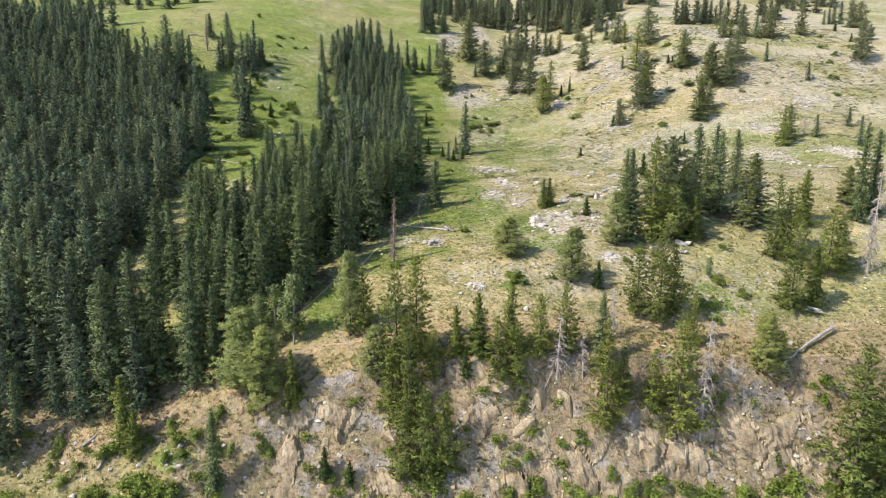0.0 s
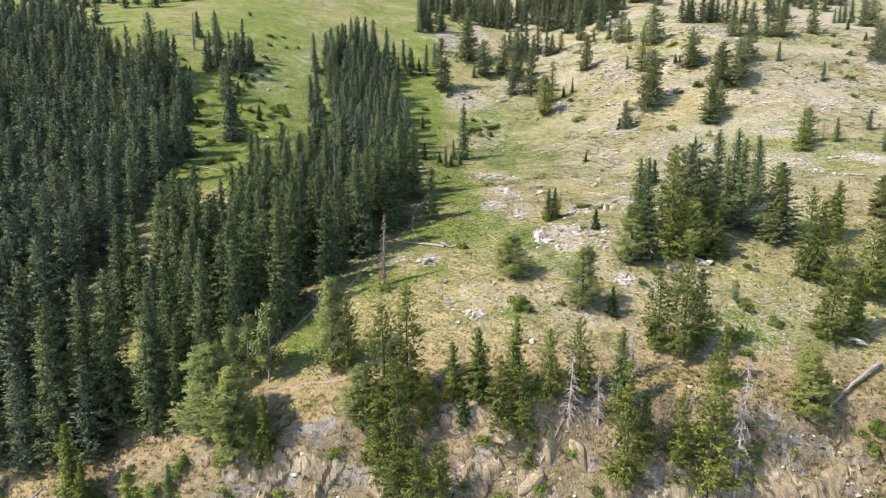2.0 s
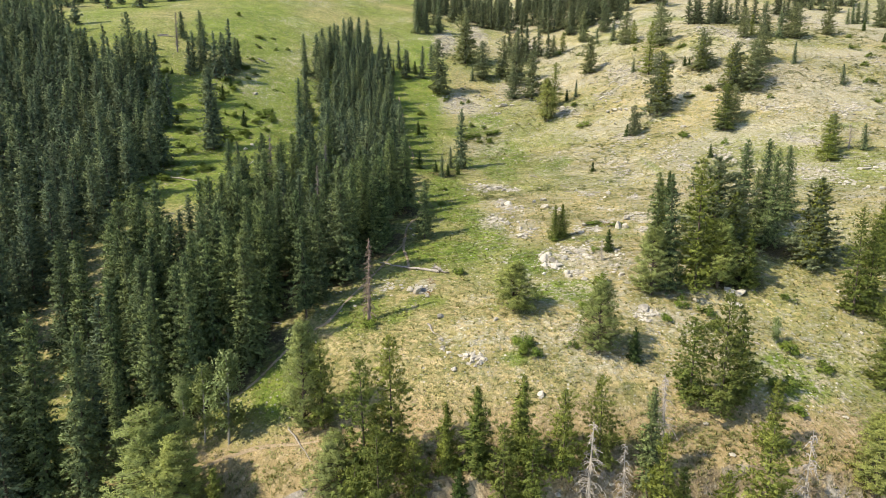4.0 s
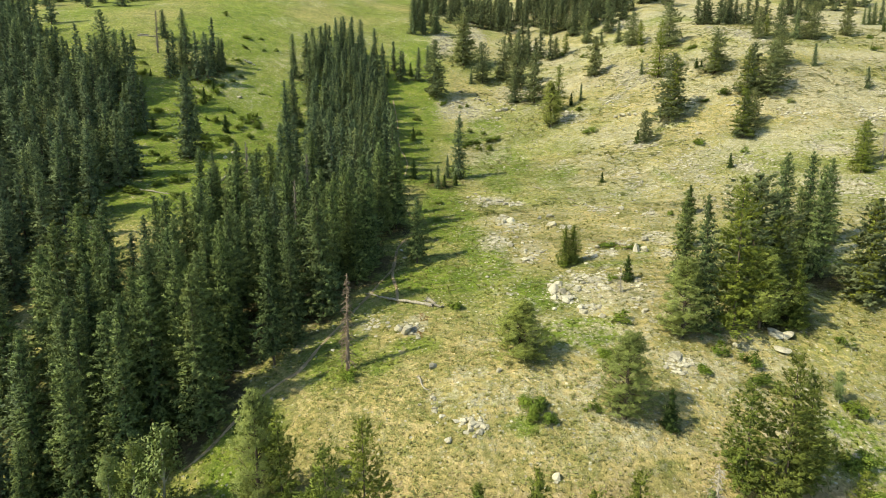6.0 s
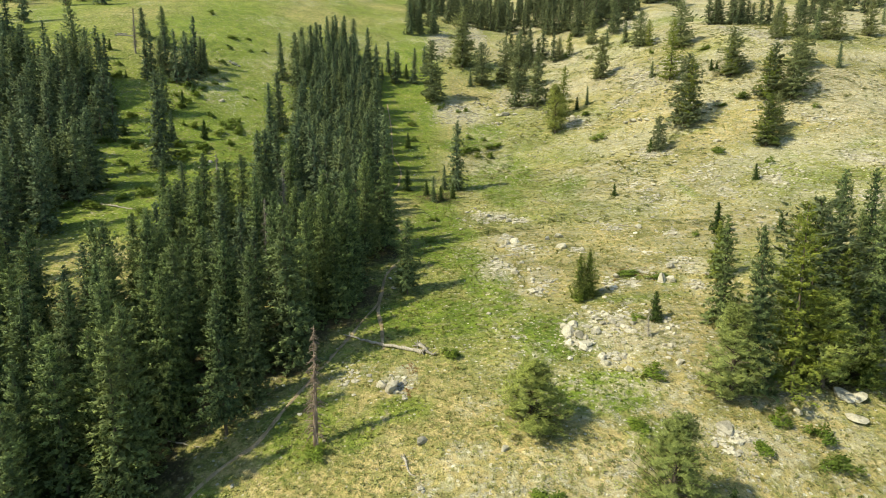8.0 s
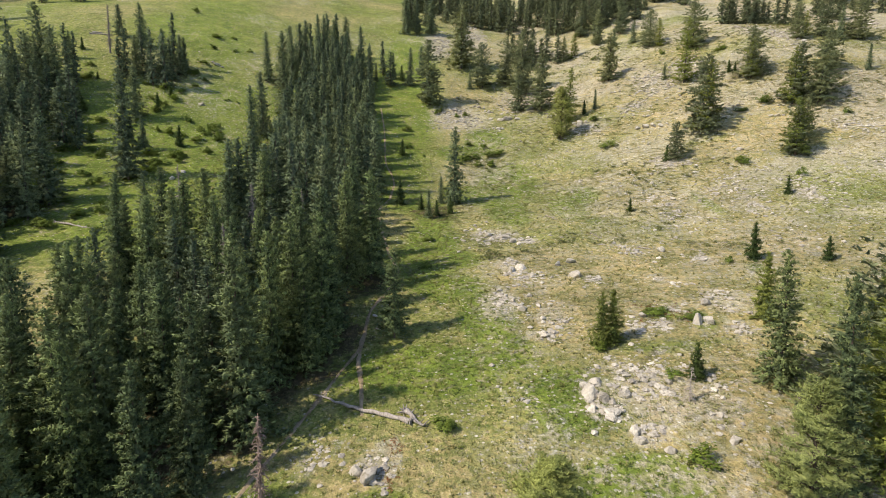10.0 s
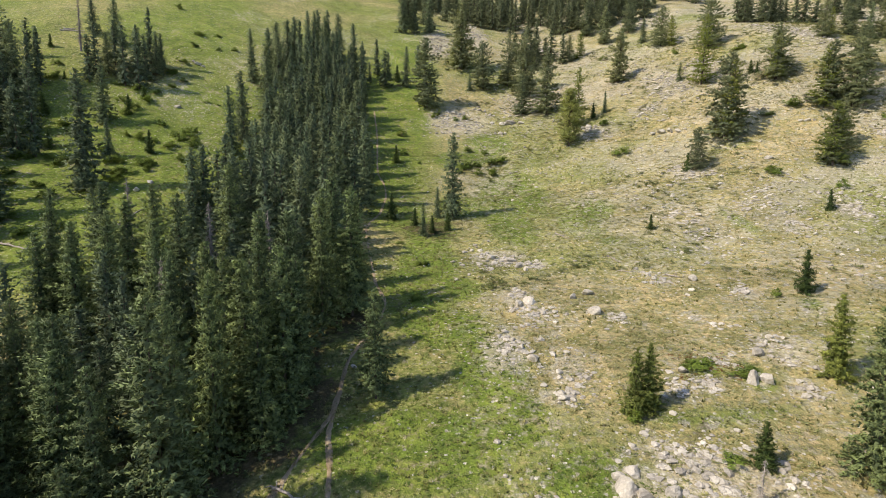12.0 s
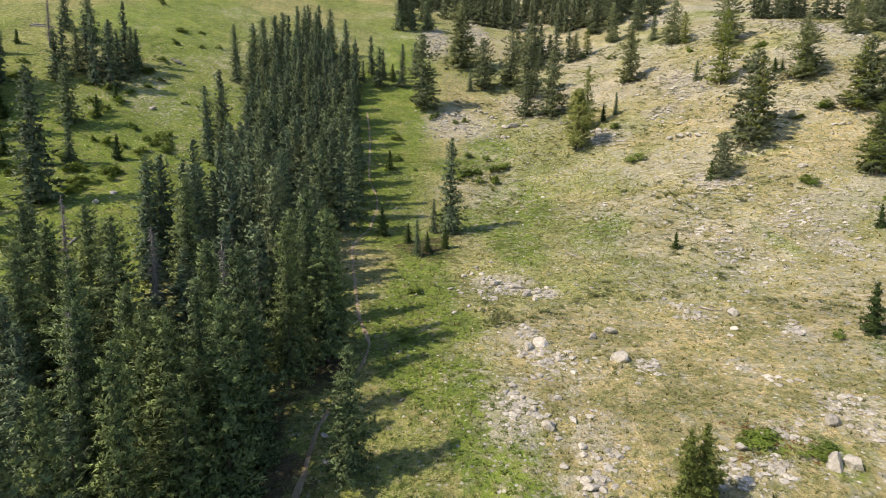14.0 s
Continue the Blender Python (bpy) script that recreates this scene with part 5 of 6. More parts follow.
SPRUCE_TAGS = ("tall dark green spruce standing on the hillside", "tree", "hillside conifers")
FAR_TAGS = ("distant dark green spruce on the upper slope", "tree", "hillside conifers")
for grove in (SPRUCE_CLIFF, SPRUCE_GROVE_a, SPRUCE_GROVE_b, SPRUCE_GROVE_c, SPRUCE_EAST):
    tall = [r for r in grove if r[2] >= 6.5]
    small = [r for r in tall if r[2] < 12.5]
    tall = [r for r in tall if r[2] >= 12.5]
    stand(small, MIDDLING, 10.0, ("young dense green spruce standing in dry grass", "tree", "hillside conifers"))
    stand([r for r in tall if r[0] < 20 and r[1] < 108], SLIM, 18.0, SPRUCE_TAGS, (0.78, 1.05))
    stand([r for r in tall if r[0] < 20 and r[1] >= 108], SPRUCES, 18.0, SPRUCE_TAGS, (0.78, 1.06))
    stand([r for r in tall if r[0] >= 20], SLIM, 18.0, ("slender dark green spruce among dry grass", "tree", "hillside conifers"), (0.8, 1.05))
    stand([r for r in grove if r[2] < 6.5], LITTLE, 5.0, ("young bright green conifer in the grass", "tree", "saplings"))
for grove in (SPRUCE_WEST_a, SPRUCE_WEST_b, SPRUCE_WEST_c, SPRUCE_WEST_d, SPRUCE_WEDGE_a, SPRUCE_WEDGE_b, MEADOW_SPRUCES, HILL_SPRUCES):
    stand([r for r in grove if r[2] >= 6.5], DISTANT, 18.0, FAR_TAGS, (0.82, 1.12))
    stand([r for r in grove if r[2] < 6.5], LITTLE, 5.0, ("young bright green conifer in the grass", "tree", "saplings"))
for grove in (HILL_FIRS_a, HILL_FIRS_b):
    stand(grove, HILLTOP, 18.0, ("broad fir on the stony upper slope, needles greyed with painted haze", "tree", "hillside conifers"), (0.95, 1.3))
for grove in (FIRS_a, FIRS_b):
    stand([r for r in grove if r[2] >= 17], TALL_FIRS, 21.0, ("tall broad yellow-green fir with drooping boughs", "tree", "broad firs"))
    stand([r for r in grove if r[2] < 17], BROAD, 15.0, ("broad yellow-green fir with ragged drooping branches", "tree", "broad firs"))
stand([r for r in PINES if r[2] < 8.6], PINE_MODELS, 7.5, ("round grey-green limber pine on a dry knoll", "tree", "limber pines"), (1.15, 1.15))
stand([r for r in PINES if r[2] >= 13 and 85 < r[1] < 100], TALL_PINES, 12.0, ("narrow yellow-green limber pine with a bent open crown", "tree", "limber pines"), (0.62, 0.70))
stand([r for r in PINES if r[2] >= 13 and not 85 < r[1] < 100], TALL_PINES, 12.0, ("tall yellow-green limber pine with an open crown", "tree", "limber pines"), (0.95, 1.15))
stand([r for r in PINES if 8.6 <= r[2] < 13], TALL_PINES, 12.0, ("broad yellow-green limber pine with an open crown", "tree", "limber pines"), (0.95, 1.15))
stand(ASPENS, ASPEN_MODELS, 9.0, ("pale green aspen with a thin light trunk", "tree", "aspens"))
stand([r for r in DEAD if r[0] <= 0 and r[1] > 120], DULL_SNAGS, 17.0, ("dead brown-grey conifer standing among living spruces", "dead tree", "dead trees"))
stand([r for r in DEAD if r[0] > 0 and r[2] < 12], SNAGS, 10.0, ("dead grey conifer with bare hanging branches", "dead tree", "dead trees"))
stand([r for r in DEAD if r[0] > 0 and r[2] >= 12], SNAGS, 10.0, ("tall thin dead grey conifer beside living firs", "dead tree", "dead trees"), (0.45, 0.55))
stand([r for r in DEAD if r[0] <= 0 and r[1] <= 120], RUSTY_SNAGS, 14.0, ("dead rust-brown conifer snag beside the trail", "dead tree", "dead trees"), (1.0, 1.0))


def scattered(models, spots, rng):
    """Many small things in one mesh: copies of models at (x, y, lift, width, height)."""
    arrays = [(np.array([tuple(v) for v in vs]), fs) for vs, fs in models]
    verts, faces, n = [], [], 0
    for x, y, lift, wide, tall in spots:
        vs, fs = arrays[rng.randrange(len(arrays))]
        a = rng.uniform(0, 6.28)
        c, s = math.cos(a), math.sin(a)
        q = np.stack([(vs[:, 0] * c - vs[:, 1] * s) * wide + x, (vs[:, 0] * s + vs[:, 1] * c) * wide + y, vs[:, 2] * tall + lift], -1)
        verts.append(q)
        faces += [tuple(i + n for i in f) for f in fs]
        n += len(q)
    return np.concatenate(verts).tolist(), faces


def near_trail(x, y, reach):
    return any(math.hypot(x - a, y - b) < reach for a, b in TRAIL_FINE)


def smooth_line(points, step_length):
    pts = np.array(points)
    d = np.r_[0, np.cumsum(np.hypot(*np.diff(pts, axis=0).T))]
    s = np.arange(0, d[-1], step_length)
    q = np.stack([np.interp(s, d, pts[:, 0]), np.interp(s, d, pts[:, 1])], -1)
    for _ in range(6):
        q[1:-1] = (q[:-2] + 2 * q[1:-1] + q[2:]) / 4
    return q


TRAIL_FINE = smooth_line(TRAIL, 0.6)
PATH_FINE = smooth_line(FOOTPATH, 0.6)
SPUR_FINE = smooth_line([(-4.4, 127.0), (-4.9, 130.0), (-5.3, 133.4), (-6.3, 137.4), (-6.4, 141.5), (-6.4, 146.0)], 0.6)

rng = random.Random(77)
fill = []
for gx in np.arange(-250, 8, 4.8):
    for gy in np.arange(84, 330, 4.8):
        x, y = gx + rng.uniform(-1.5, 1.5), gy + rng.uniform(-1.5, 1.5)
        d = np.hypot(TREE_XY[:, 0] - x, TREE_XY[:, 1] - y)
        line = float(np.interp(y, TRAIL_FINE[:, 1], TRAIL_FINE[:, 0]))
        grove = y > 100 and line - (26 if y < 190 else 32) < x < line - 4.5 and y < 305
        west = x < np.interp(y, (95, 130, 160, 180, 200, 222, 245, 256, 300), (-70, -71, -77, -90, -95, -101, -118, -150, -180)) and 95 < y < 262 + 0.25 * (-90 - x)
        dense = np.count_nonzero(d < 9.5) >= (3 if y > 175 else 4) or west or grove or (x < -0.85 * y + 4 and 92 < y < 150)
        if dense and d.min() > 3.9 and not near_trail(x, y, 4.0) and not (x > -12 and y > 118) and not (x > -34 and y < 101) and not (x > -86 and 172 < y < 300 and x < -47) and x > -0.85 * y - (36 if y < 150 else 14):
            fill.append((x, y, float(height(x, y)) - 0.1, rng.uniform(0.8, 1.1), rng.uniform(0.75, 1.08) if west or y > 175 else rng.uniform(0.6, 0.92)))
for _ in range(1050):
    x, y = rng.uniform(4, 420), 330 + 300 * rng.random() ** 1.6
    if x > 20 + 0.25 * (400 - y) and rough(x * 0.02, y * 0.02, 61, 3) + 0.25 * (y > 380) > 0.62 and x < 0.85 * y + 10:
        fill.append((x, y, float(height(x, y)) - 0.1, rng.uniform(0.9, 1.3), rng.uniform(0.55, 1.0)))
for _ in range(330):
    x, y = rng.uniform(-16, 150), rng.uniform(330, 480)
    if y > np.interp(x, (-16, 0, 35, 60, 100, 150), (366, 376, 404, 382, 372, 395)) + 3:
        fill.append((x, y, float(height(x, y)) - 0.1, rng.uniform(1.0, 1.4), rng.uniform(0.8, 1.15)))
for _ in range(160):
    x, y = rng.uniform(-420, -150), rng.uniform(235, 420)
    fill.append((x, y, float(height(x, y)) - 0.1, rng.uniform(0.8, 1.2), rng.uniform(0.7, 1.1)))
close = [conifer(310 + k, 18.0, 2.7 + 0.2 * k, 220, 1.9, 4, 0.62, 0.120, 0.05, 0.60, 0.22, 0.0, -0.15, core=2.0)[1] for k in range(3)]
back = [conifer(300 + k, 18.0, 2.7 + 0.22 * k, 105, 1.3, 3, 1.05, 0.23, 0.05, 0.62, 0.22, 0.0, -0.15, core=1.2)[1] for k in range(4)]
trunks = [limb([(0, 0, -0.6), (0, 0, 8), (0, 0, 17)], [0.24, 0.17, 0.03], 5)]
woods = tagged(new("background_woods"), "dense dark spruce woods behind the front trees", "woods", kind="stuff")
woods_rng = random.Random(3)
# both needle colours carry painted haze, the upper crowns more of it
stands = {"crowns": ([], [], [], HAZED_NEEDLES), "upper_crowns": ([], [], [], HAZED_HILL_NEEDLES)}
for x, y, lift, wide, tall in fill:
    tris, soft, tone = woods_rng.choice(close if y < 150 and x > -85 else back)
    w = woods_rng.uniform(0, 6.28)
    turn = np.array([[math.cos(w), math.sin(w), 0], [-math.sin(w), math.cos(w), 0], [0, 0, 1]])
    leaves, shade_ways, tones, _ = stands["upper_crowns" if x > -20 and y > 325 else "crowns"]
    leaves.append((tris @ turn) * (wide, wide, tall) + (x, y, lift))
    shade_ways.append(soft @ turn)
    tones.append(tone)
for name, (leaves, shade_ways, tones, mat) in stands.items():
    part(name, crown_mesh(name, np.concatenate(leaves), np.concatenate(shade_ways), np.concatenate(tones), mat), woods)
part("trunks", mesh_from("trunks", *scattered(trunks, fill, random.Random(3)), BARK), woods)


# ---- trails ----
def ribbon(line, half, lift):
    verts, faces = [], []
    for k, (x, y) in enumerate(line):
        d = line[min(k + 1, len(line) - 1)] - line[max(k - 1, 0)]
        nx, ny = -d[1] / np.hypot(*d), d[0] / np.hypot(*d)
        w = half * (1 + 0.35 * float(value_noise(k * 0.35, 0.0, 3)))
        for s in (-1.0, -0.45, 0.45, 1.0):
            sink = 0.0 if abs(s) < 0.9 else -0.10
            verts.append((x + nx * w * s, y + ny * w * s, float(height(x + nx * w * s, y + ny * w * s)) + lift + sink))
    for k in range(len(line) - 1):
        for j in range(3):
            faces.append((4 * k + j, 4 * k + j + 1, 4 * k + j + 5, 4 * k + j + 4))
    return verts, faces


tagged(new("trail", mesh_from("trail", *ribbon(TRAIL_FINE, 0.30, 0.07), TRAIL_DIRT, True)), "narrow dirt trail along the edge of the grove", "trail", kind="structure")
tagged(new("trail_spur", mesh_from("trail_spur", *ribbon(SPUR_FINE, 0.30, 0.08), TRAIL_DIRT, True)), "thin dirt trail crossing the green meadow", "trail", kind="structure")
tagged(new("footpath", mesh_from("footpath", *ribbon(PATH_FINE, 0.28, 0.07), TRAIL_DIRT, True)), "faint dirt path above the cliff", "trail", kind="structure")


# ---- rocks ----
def rock_mesh(seed, cuts=12, detail=3, flat=0.75):
    """A boulder about 1 m across: a ball cut by random planes, with a grained surface."""
    rnd = random.Random(seed)
    bm = bmesh.new()
    bmesh.ops.create_icosphere(bm, subdivisions=detail, radius=0.62)
    planes = [(Vector((rnd.gauss(0, 1), rnd.gauss(0, 1), rnd.gauss(0, 0.8))).normalized(), rnd.uniform(0.26, 0.46)) for _ in range(cuts)]
    for v in bm.verts:
        for n, d in planes:
            over = v.co.dot(n) - d
            if over > 0:
                v.co -= n * over
        v.co += v.co.normalized() * 0.035 * noise.noise(v.co * 5 + Vector((seed, 0, 0)))
        v.co.z = max(v.co.z * flat + 0.2, -0.2)
    verts, faces = [v.co.copy() for v in bm.verts], [tuple(v.index for v in f.verts) for f in bm.faces]
    bm.free()
    return verts, faces


ROCK_SHAPES = [mesh_from("boulder", *rock_mesh(400 + k), BOULDER_STONE) for k in range(8)]
stones_rng = random.Random(9)
for rows in (BOULDERS_a, BOULDERS_b, BOULDERS_c, BOULDERS_d, BOULDERS_e, BOULDERS_f):
    for x, y, wide, tall in rows:
        if 12 < x < 24 and 140 < y < 157:
            wide, tall = 0.8 * wide, 0.55 * tall
        b = new("boulder", stones_rng.choice(ROCK_SHAPES))
        b.matrix_basis = Matrix.Translation(at(x, y, -0.05 * tall)) @ pose(0, 0, 0, stones_rng.uniform(-12, 12), stones_rng.uniform(-12, 12), stones_rng.uniform(0, 360)) @ Matrix.Diagonal((wide * 1.05, wide * stones_rng.uniform(0.7, 1.0), tall * 1.05, 1))
        tagged(b, "pale grey weathered boulder half sunk in the grass", "boulder", "boulders")
CRAGS = [mesh_from("rock_outcrop", *rock_mesh(450 + k, 26, 3, 1.0), CLIFF_STONE) for k in range(6)]
RED_CRAG = mesh_from("rock_outcrop", *rock_mesh(470, 22, 3, 1.0), RED_STONE)
for k, (x, y, wide, tall) in enumerate(OUTCROPS):
    b = new("rock_outcrop", RED_CRAG if k == 1 else stones_rng.choice(CRAGS))
    b.matrix_basis = Matrix.Translation(at(x, y + 0.42 * wide, -0.5 * tall)) @ pose(0, 0, 0, stones_rng.uniform(-12, 2), stones_rng.uniform(-8, 8), stones_rng.uniform(-40, 40)) @ Matrix.Diagonal((wide * 0.95, wide * 0.9, tall * 0.85, 1))
    tagged(b, "rust-red rock slab on the cliff" if k == 1 else "grey-brown fractured rock outcrop in the cliff face", "rock outcrop", "cliff outcrops")


def cells(u, v, seed):
    """Cell pattern: each place's own random number, its offset from the cell's centre, and the distance to the border."""
    iu, iv = np.floor(u), np.floor(v)
    best = np.full(u.shape, 9.0)
    second = np.full(u.shape, 9.0)
    ident, du, dv = np.zeros(u.shape), np.zeros(u.shape), np.zeros(u.shape)
    for a in (-1, 0, 1):
        for c in (-1, 0, 1):
            ku, kv = iu + a, iv + c
            pu, pv = ku + lattice(ku, kv, seed), kv + lattice(ku, kv, seed + 1)
            d = np.hypot(u - pu, v - pv)
            closer = d < best
            second = np.where(closer, best, np.minimum(second, d))
            best = np.where(closer, d, best)
            ident = np.where(closer, lattice(ku, kv, seed + 2), ident)
            du, dv = np.where(closer, u - pu, du), np.where(closer, v - pv, dv)
    return ident, du, dv, second - best


def cliff_face():
    """The fractured rock wall: blocks of two sizes standing proud by different amounts, with cracks between them."""
    xs, ds = np.arange(-40, 76, 0.30), np.arange(-1.0, 14.5, 0.22)
    gx, gd = np.meshgrid(xs, ds)
    e = brink(gx)
    gy = e - gd
    gz = height(gx, gy)
    down = gz * 0.55 - gd * 0.8
    warp = 0.5 * rough(gx * 0.3, down * 0.3, 91, 3)
    i1, u1, v1, b1 = cells(gx * 0.17 + 0.30 * warp, down * 0.16 + 0.3 * warp, 101)
    i2, u2, v2, b2 = cells(gx * 0.48 + 0.6 * warp, down * 0.46 + 0.5 * warp, 111)
    i3, u3, v3, b3 = cells(gx * 2.2 + warp, down * 1.5 + warp, 121)
    out = 1.25 * (i1 - 0.35) + 0.8 * (i1 * 5 % 1 - 0.5) * u1 + 0.5 * (i1 * 7 % 1 - 0.3) * v1
    out += 0.45 * (i2 - 0.4) + 0.35 * (i2 * 5 % 1 - 0.5) * u2 + 0.5 * (i2 * 7 % 1 - 0.2) * v2
    out += 0.12 * (i3 - 0.5) + 0.18 * (i3 * 5 % 1 - 0.5) * v3 + 0.25 * rough(gx * 0.5, down * 0.5, 141, 4)
    out -= 0.8 * np.clip(1 - b1 / 0.07, 0, 1) + 0.22 * np.clip(1 - b2 / 0.06, 0, 1)
    mask = 1.25 * rough(gx * 0.10, down * 0.16, 131, 4) + 0.08
    mask += 0.35 * np.clip((gx - 22) / 10, 0, 1) * np.clip((gd - 3) / 3, 0, 1)
    mask -= 1.6 * np.clip((1.5 - gd) / 2.5, 0, 1) + 1.2 * np.clip((-22 - gx) / 14, 0, 1) * (gd < 4) + 1.4 * np.clip((gx - 66) / 8, 0, 1)
    mask -= 0.9 * np.exp(-((gx + 14) / 7) ** 2) * np.clip((5 - gd) / 3, 0, 1)
    out = np.minimum(out, 2.2) * np.clip(mask + 0.5, 0, 1) - 1.2 * np.clip(0.25 - mask, 0, 1) + 0.15
    co = np.stack([gx, gy - 0.82 * out, gz + 0.45 * out], -1)
    ny, nx = gx.shape
    i = np.arange(nx * ny).reshape(ny, nx)
    quads = np.stack([i[:-1, :-1], i[1:, :-1], i[1:, 1:], i[:-1, 1:]], -1).reshape(-1, 4)
    return co.reshape(-1, 3).tolist(), quads.tolist()


tagged(new("cliff", mesh_from("cliff", *cliff_face(), CLIFF_STONE)), "grey-tan fractured rock cliff with cracks and ledges", "cliff", kind="structure")

stone_rng = np.random.default_rng(9)


def lay_stones(x, y, keep, low, high, power, flat):
    """Spots for stones at those places that are kept: (x, y, lift, width, height)."""
    x, y = x[keep], y[keep]
    size = low + (high - low) * stone_rng.random(len(x)) ** power
    return list(zip(x, y, height(x, y) - 0.08 * size, size, size * stone_rng.uniform(flat, flat + 0.4, len(x))))


x, y = stone_rng.uniform(-60, 140, 60000), 83 + 210 * stone_rng.random(60000) ** 1.4
spots = lay_stones(x, y, (stone_rng.random(60000) < 0.6 * bareness(x, y) ** 1.6) & (rough(x * 0.25, y * 0.25, 71, 2) > -0.15) & (stone_rng.random(60000) < np.where(y < 118, 0.35, 0.8)), 0.10, 0.9, 7, 0.5)[:6000]
for px, py, rx, ry, k in BARE_a + BARE_b + BARE_c[4:5]:
    n = int(min(1100, 60 + 13.0 * k * rx * ry))
    far = 1 + 0.4 * np.clip((py - 150) / 130, 0, 1)
    x, y = px + stone_rng.normal(0, 0.52, n) * max(rx, 1.5), py + stone_rng.normal(0, 0.52, n) * max(ry, 1.5)
    spots += lay_stones(x, y, rough(x * 0.3, y * 0.4, 73, 3) > -0.1, 0.20, 1.15 * far, 3.2, 0.3)
x, y = stone_rng.uniform(10, 190, 6500), stone_rng.uniform(165, 345, 6500)
spots += lay_stones(x, y, rough(x * 0.07, y * 0.07, 75, 3) + 0.5 * bareness(x, y) > 0.3, 0.25, 1.2, 4, 0.4)
x, y = stone_rng.uniform(-70, 62, 500), stone_rng.uniform(70, 80, 500)
spots += lay_stones(x, y, x < 99, 0.2, 1.1, 3, 0.5)
pebbles = [rock_mesh(480 + k, 7, 1, 0.8) for k in range(6)]
tagged(new("loose_stones", mesh_from("loose_stones", *scattered(pebbles, spots, stones_rng), BOULDER_STONE)), "pale broken stones strewn over the dry slope", "stones", kind="stuff")


# ---- fallen logs ----
def log_mesh(seed, length, thick, stubs):
    """A weathered log: a bent, knotted bole, split at the thin end, with branch stubs and a root plate."""
    rnd = random.Random(seed)
    n = max(5, int(length / 0.7))
    pts = [(length * k / n, 0.22 * math.sin(4 * k / n + seed) + rnd.gauss(0, 0.05), 0.07 * math.sin(7 * k / n) + rnd.gauss(0, 0.03)) for k in range(n + 1)]
    pieces = [limb(pts, [thick * (1.12 - 0.72 * k / n) * rnd.uniform(0.82, 1.18) for k in range(n + 1)], 8)]
    for _ in range(stubs):
        k = rnd.randrange(n + 1)
        a = rnd.uniform(-0.4, 3.5)
        p = Vector(pts[k])
        pieces.append(limb([p, p + Vector((rnd.uniform(-0.3, 0.6), math.cos(a), math.sin(a) * 0.8)) * rnd.uniform(0.3, 1.1)], [thick * 0.28, thick * 0.08], 4))
    for k in range(8):
        a = k * 0.8 + rnd.uniform(-0.3, 0.3)
        q = rnd.uniform(1.6, 3.0) * thick
        pieces.append(limb([(0, 0, 0), (-0.25, math.cos(a) * q * 0.6, math.sin(a) * q * 0.6), (-0.4, math.cos(a) * q, math.sin(a) * q)], [thick * 0.5, thick * 0.3, thick * 0.08], 4))
    return joined(pieces)


THICK = [0.27, 0.30, 0.26, 0.20, 0.18, 0.22, 0.22, 0.3, 0.11, 0.14, 0.3, 0.1, 0.1, 0.13, 0.1, 0.09, 0.12]
for k, (x0, y0, x1, y1) in enumerate(LOGS):
    a, b = at(x0, y0, THICK[k] * (1.6 if k in (2, 3, 4) else 0.7)), at(x1, y1, 0.9 if k == 2 else THICK[k] * 0.7)
    if k in (0, 2):
        a, b = b, a
    if k == 2:
        b = a + LEANING
    d = b - a
    ob = new("fallen_log", mesh_from("fallen_log", *log_mesh(k, d.length, THICK[k], 9), GREY_WOOD, True))
    ob.matrix_basis = Matrix.Translation(a) @ d.to_track_quat("X", "Z").to_matrix().to_4x4()
    tagged(ob, "bleached grey fallen log with broken branch stubs", "log", "fallen logs")


# ---- shrubs, grass and sagebrush ----
def bush(seed, leaves, size, level=0.7):
    """A low shrub 1 m wide and 1 m high: leafy stems from one root, uneven outline."""
    rnd = random.Random(seed)
    verts, faces = [], []
    knots = [Vector((rnd.gauss(0, 0.24), rnd.gauss(0, 0.24), rnd.uniform(0.25, 0.85))) for _ in range(11)]
    for _ in range(leaves):
        c = rnd.choice(knots)
        p = c + Vector((rnd.gauss(0, 0.10), rnd.gauss(0, 0.10), rnd.gauss(0, 0.11)))
        p.z = abs(p.z)
        u = Vector((rnd.gauss(0, 1), rnd.gauss(0, 1), rnd.gauss(0, level))).normalized()
        v = u.cross(Vector((rnd.gauss(0, level), rnd.gauss(0, level), 1))).normalized()
        q = size * rnd.uniform(0.6, 1.3)
        n = len(verts)
        verts.extend((p + u * q, p + v * q * 0.6, p - u * q, p - v * q * 0.6))
        faces.append((n, n + 1, n + 2, n + 3))
    return verts, faces


BUSHES = [leafy_normals(mesh_from("shrub", *bush(500 + k, 700, 0.058), SHRUB_LEAVES), 0.3, 0.8) for k in range(5)]
shrub_rng = random.Random(21)
for rows in (SHRUBS_a, SHRUBS_b, SHRUBS_c, SHRUBS_d, SHRUBS_e):
    for x, y, wide, tall in rows:
        count = max(1, round(wide / (2.2 if y < 130 else 3.2)))
        for k in range(count):
            s = wide if count == 1 else shrub_rng.uniform(1.6, 2.8) * (1.0 if y < 130 else 1.35)
            px, py = (x, y) if count == 1 else (x + shrub_rng.uniform(-0.5, 0.5) * wide, y + shrub_rng.uniform(-0.3, 0.3) * wide)
            b = new("shrub", shrub_rng.choice(BUSHES))
            b.matrix_basis = Matrix.Translation(at(px, py, -0.1)) @ pose(0, 0, 0, 0, 0, shrub_rng.uniform(0, 360)) @ Matrix.Diagonal((s, s * 0.85, min(tall, 2.6) * shrub_rng.uniform(0.6, 0.9), 1))
            tagged(b, "leafy bright green shrub growing among grass and stones", "shrub", "shrubs")
ledge_shrubs = []
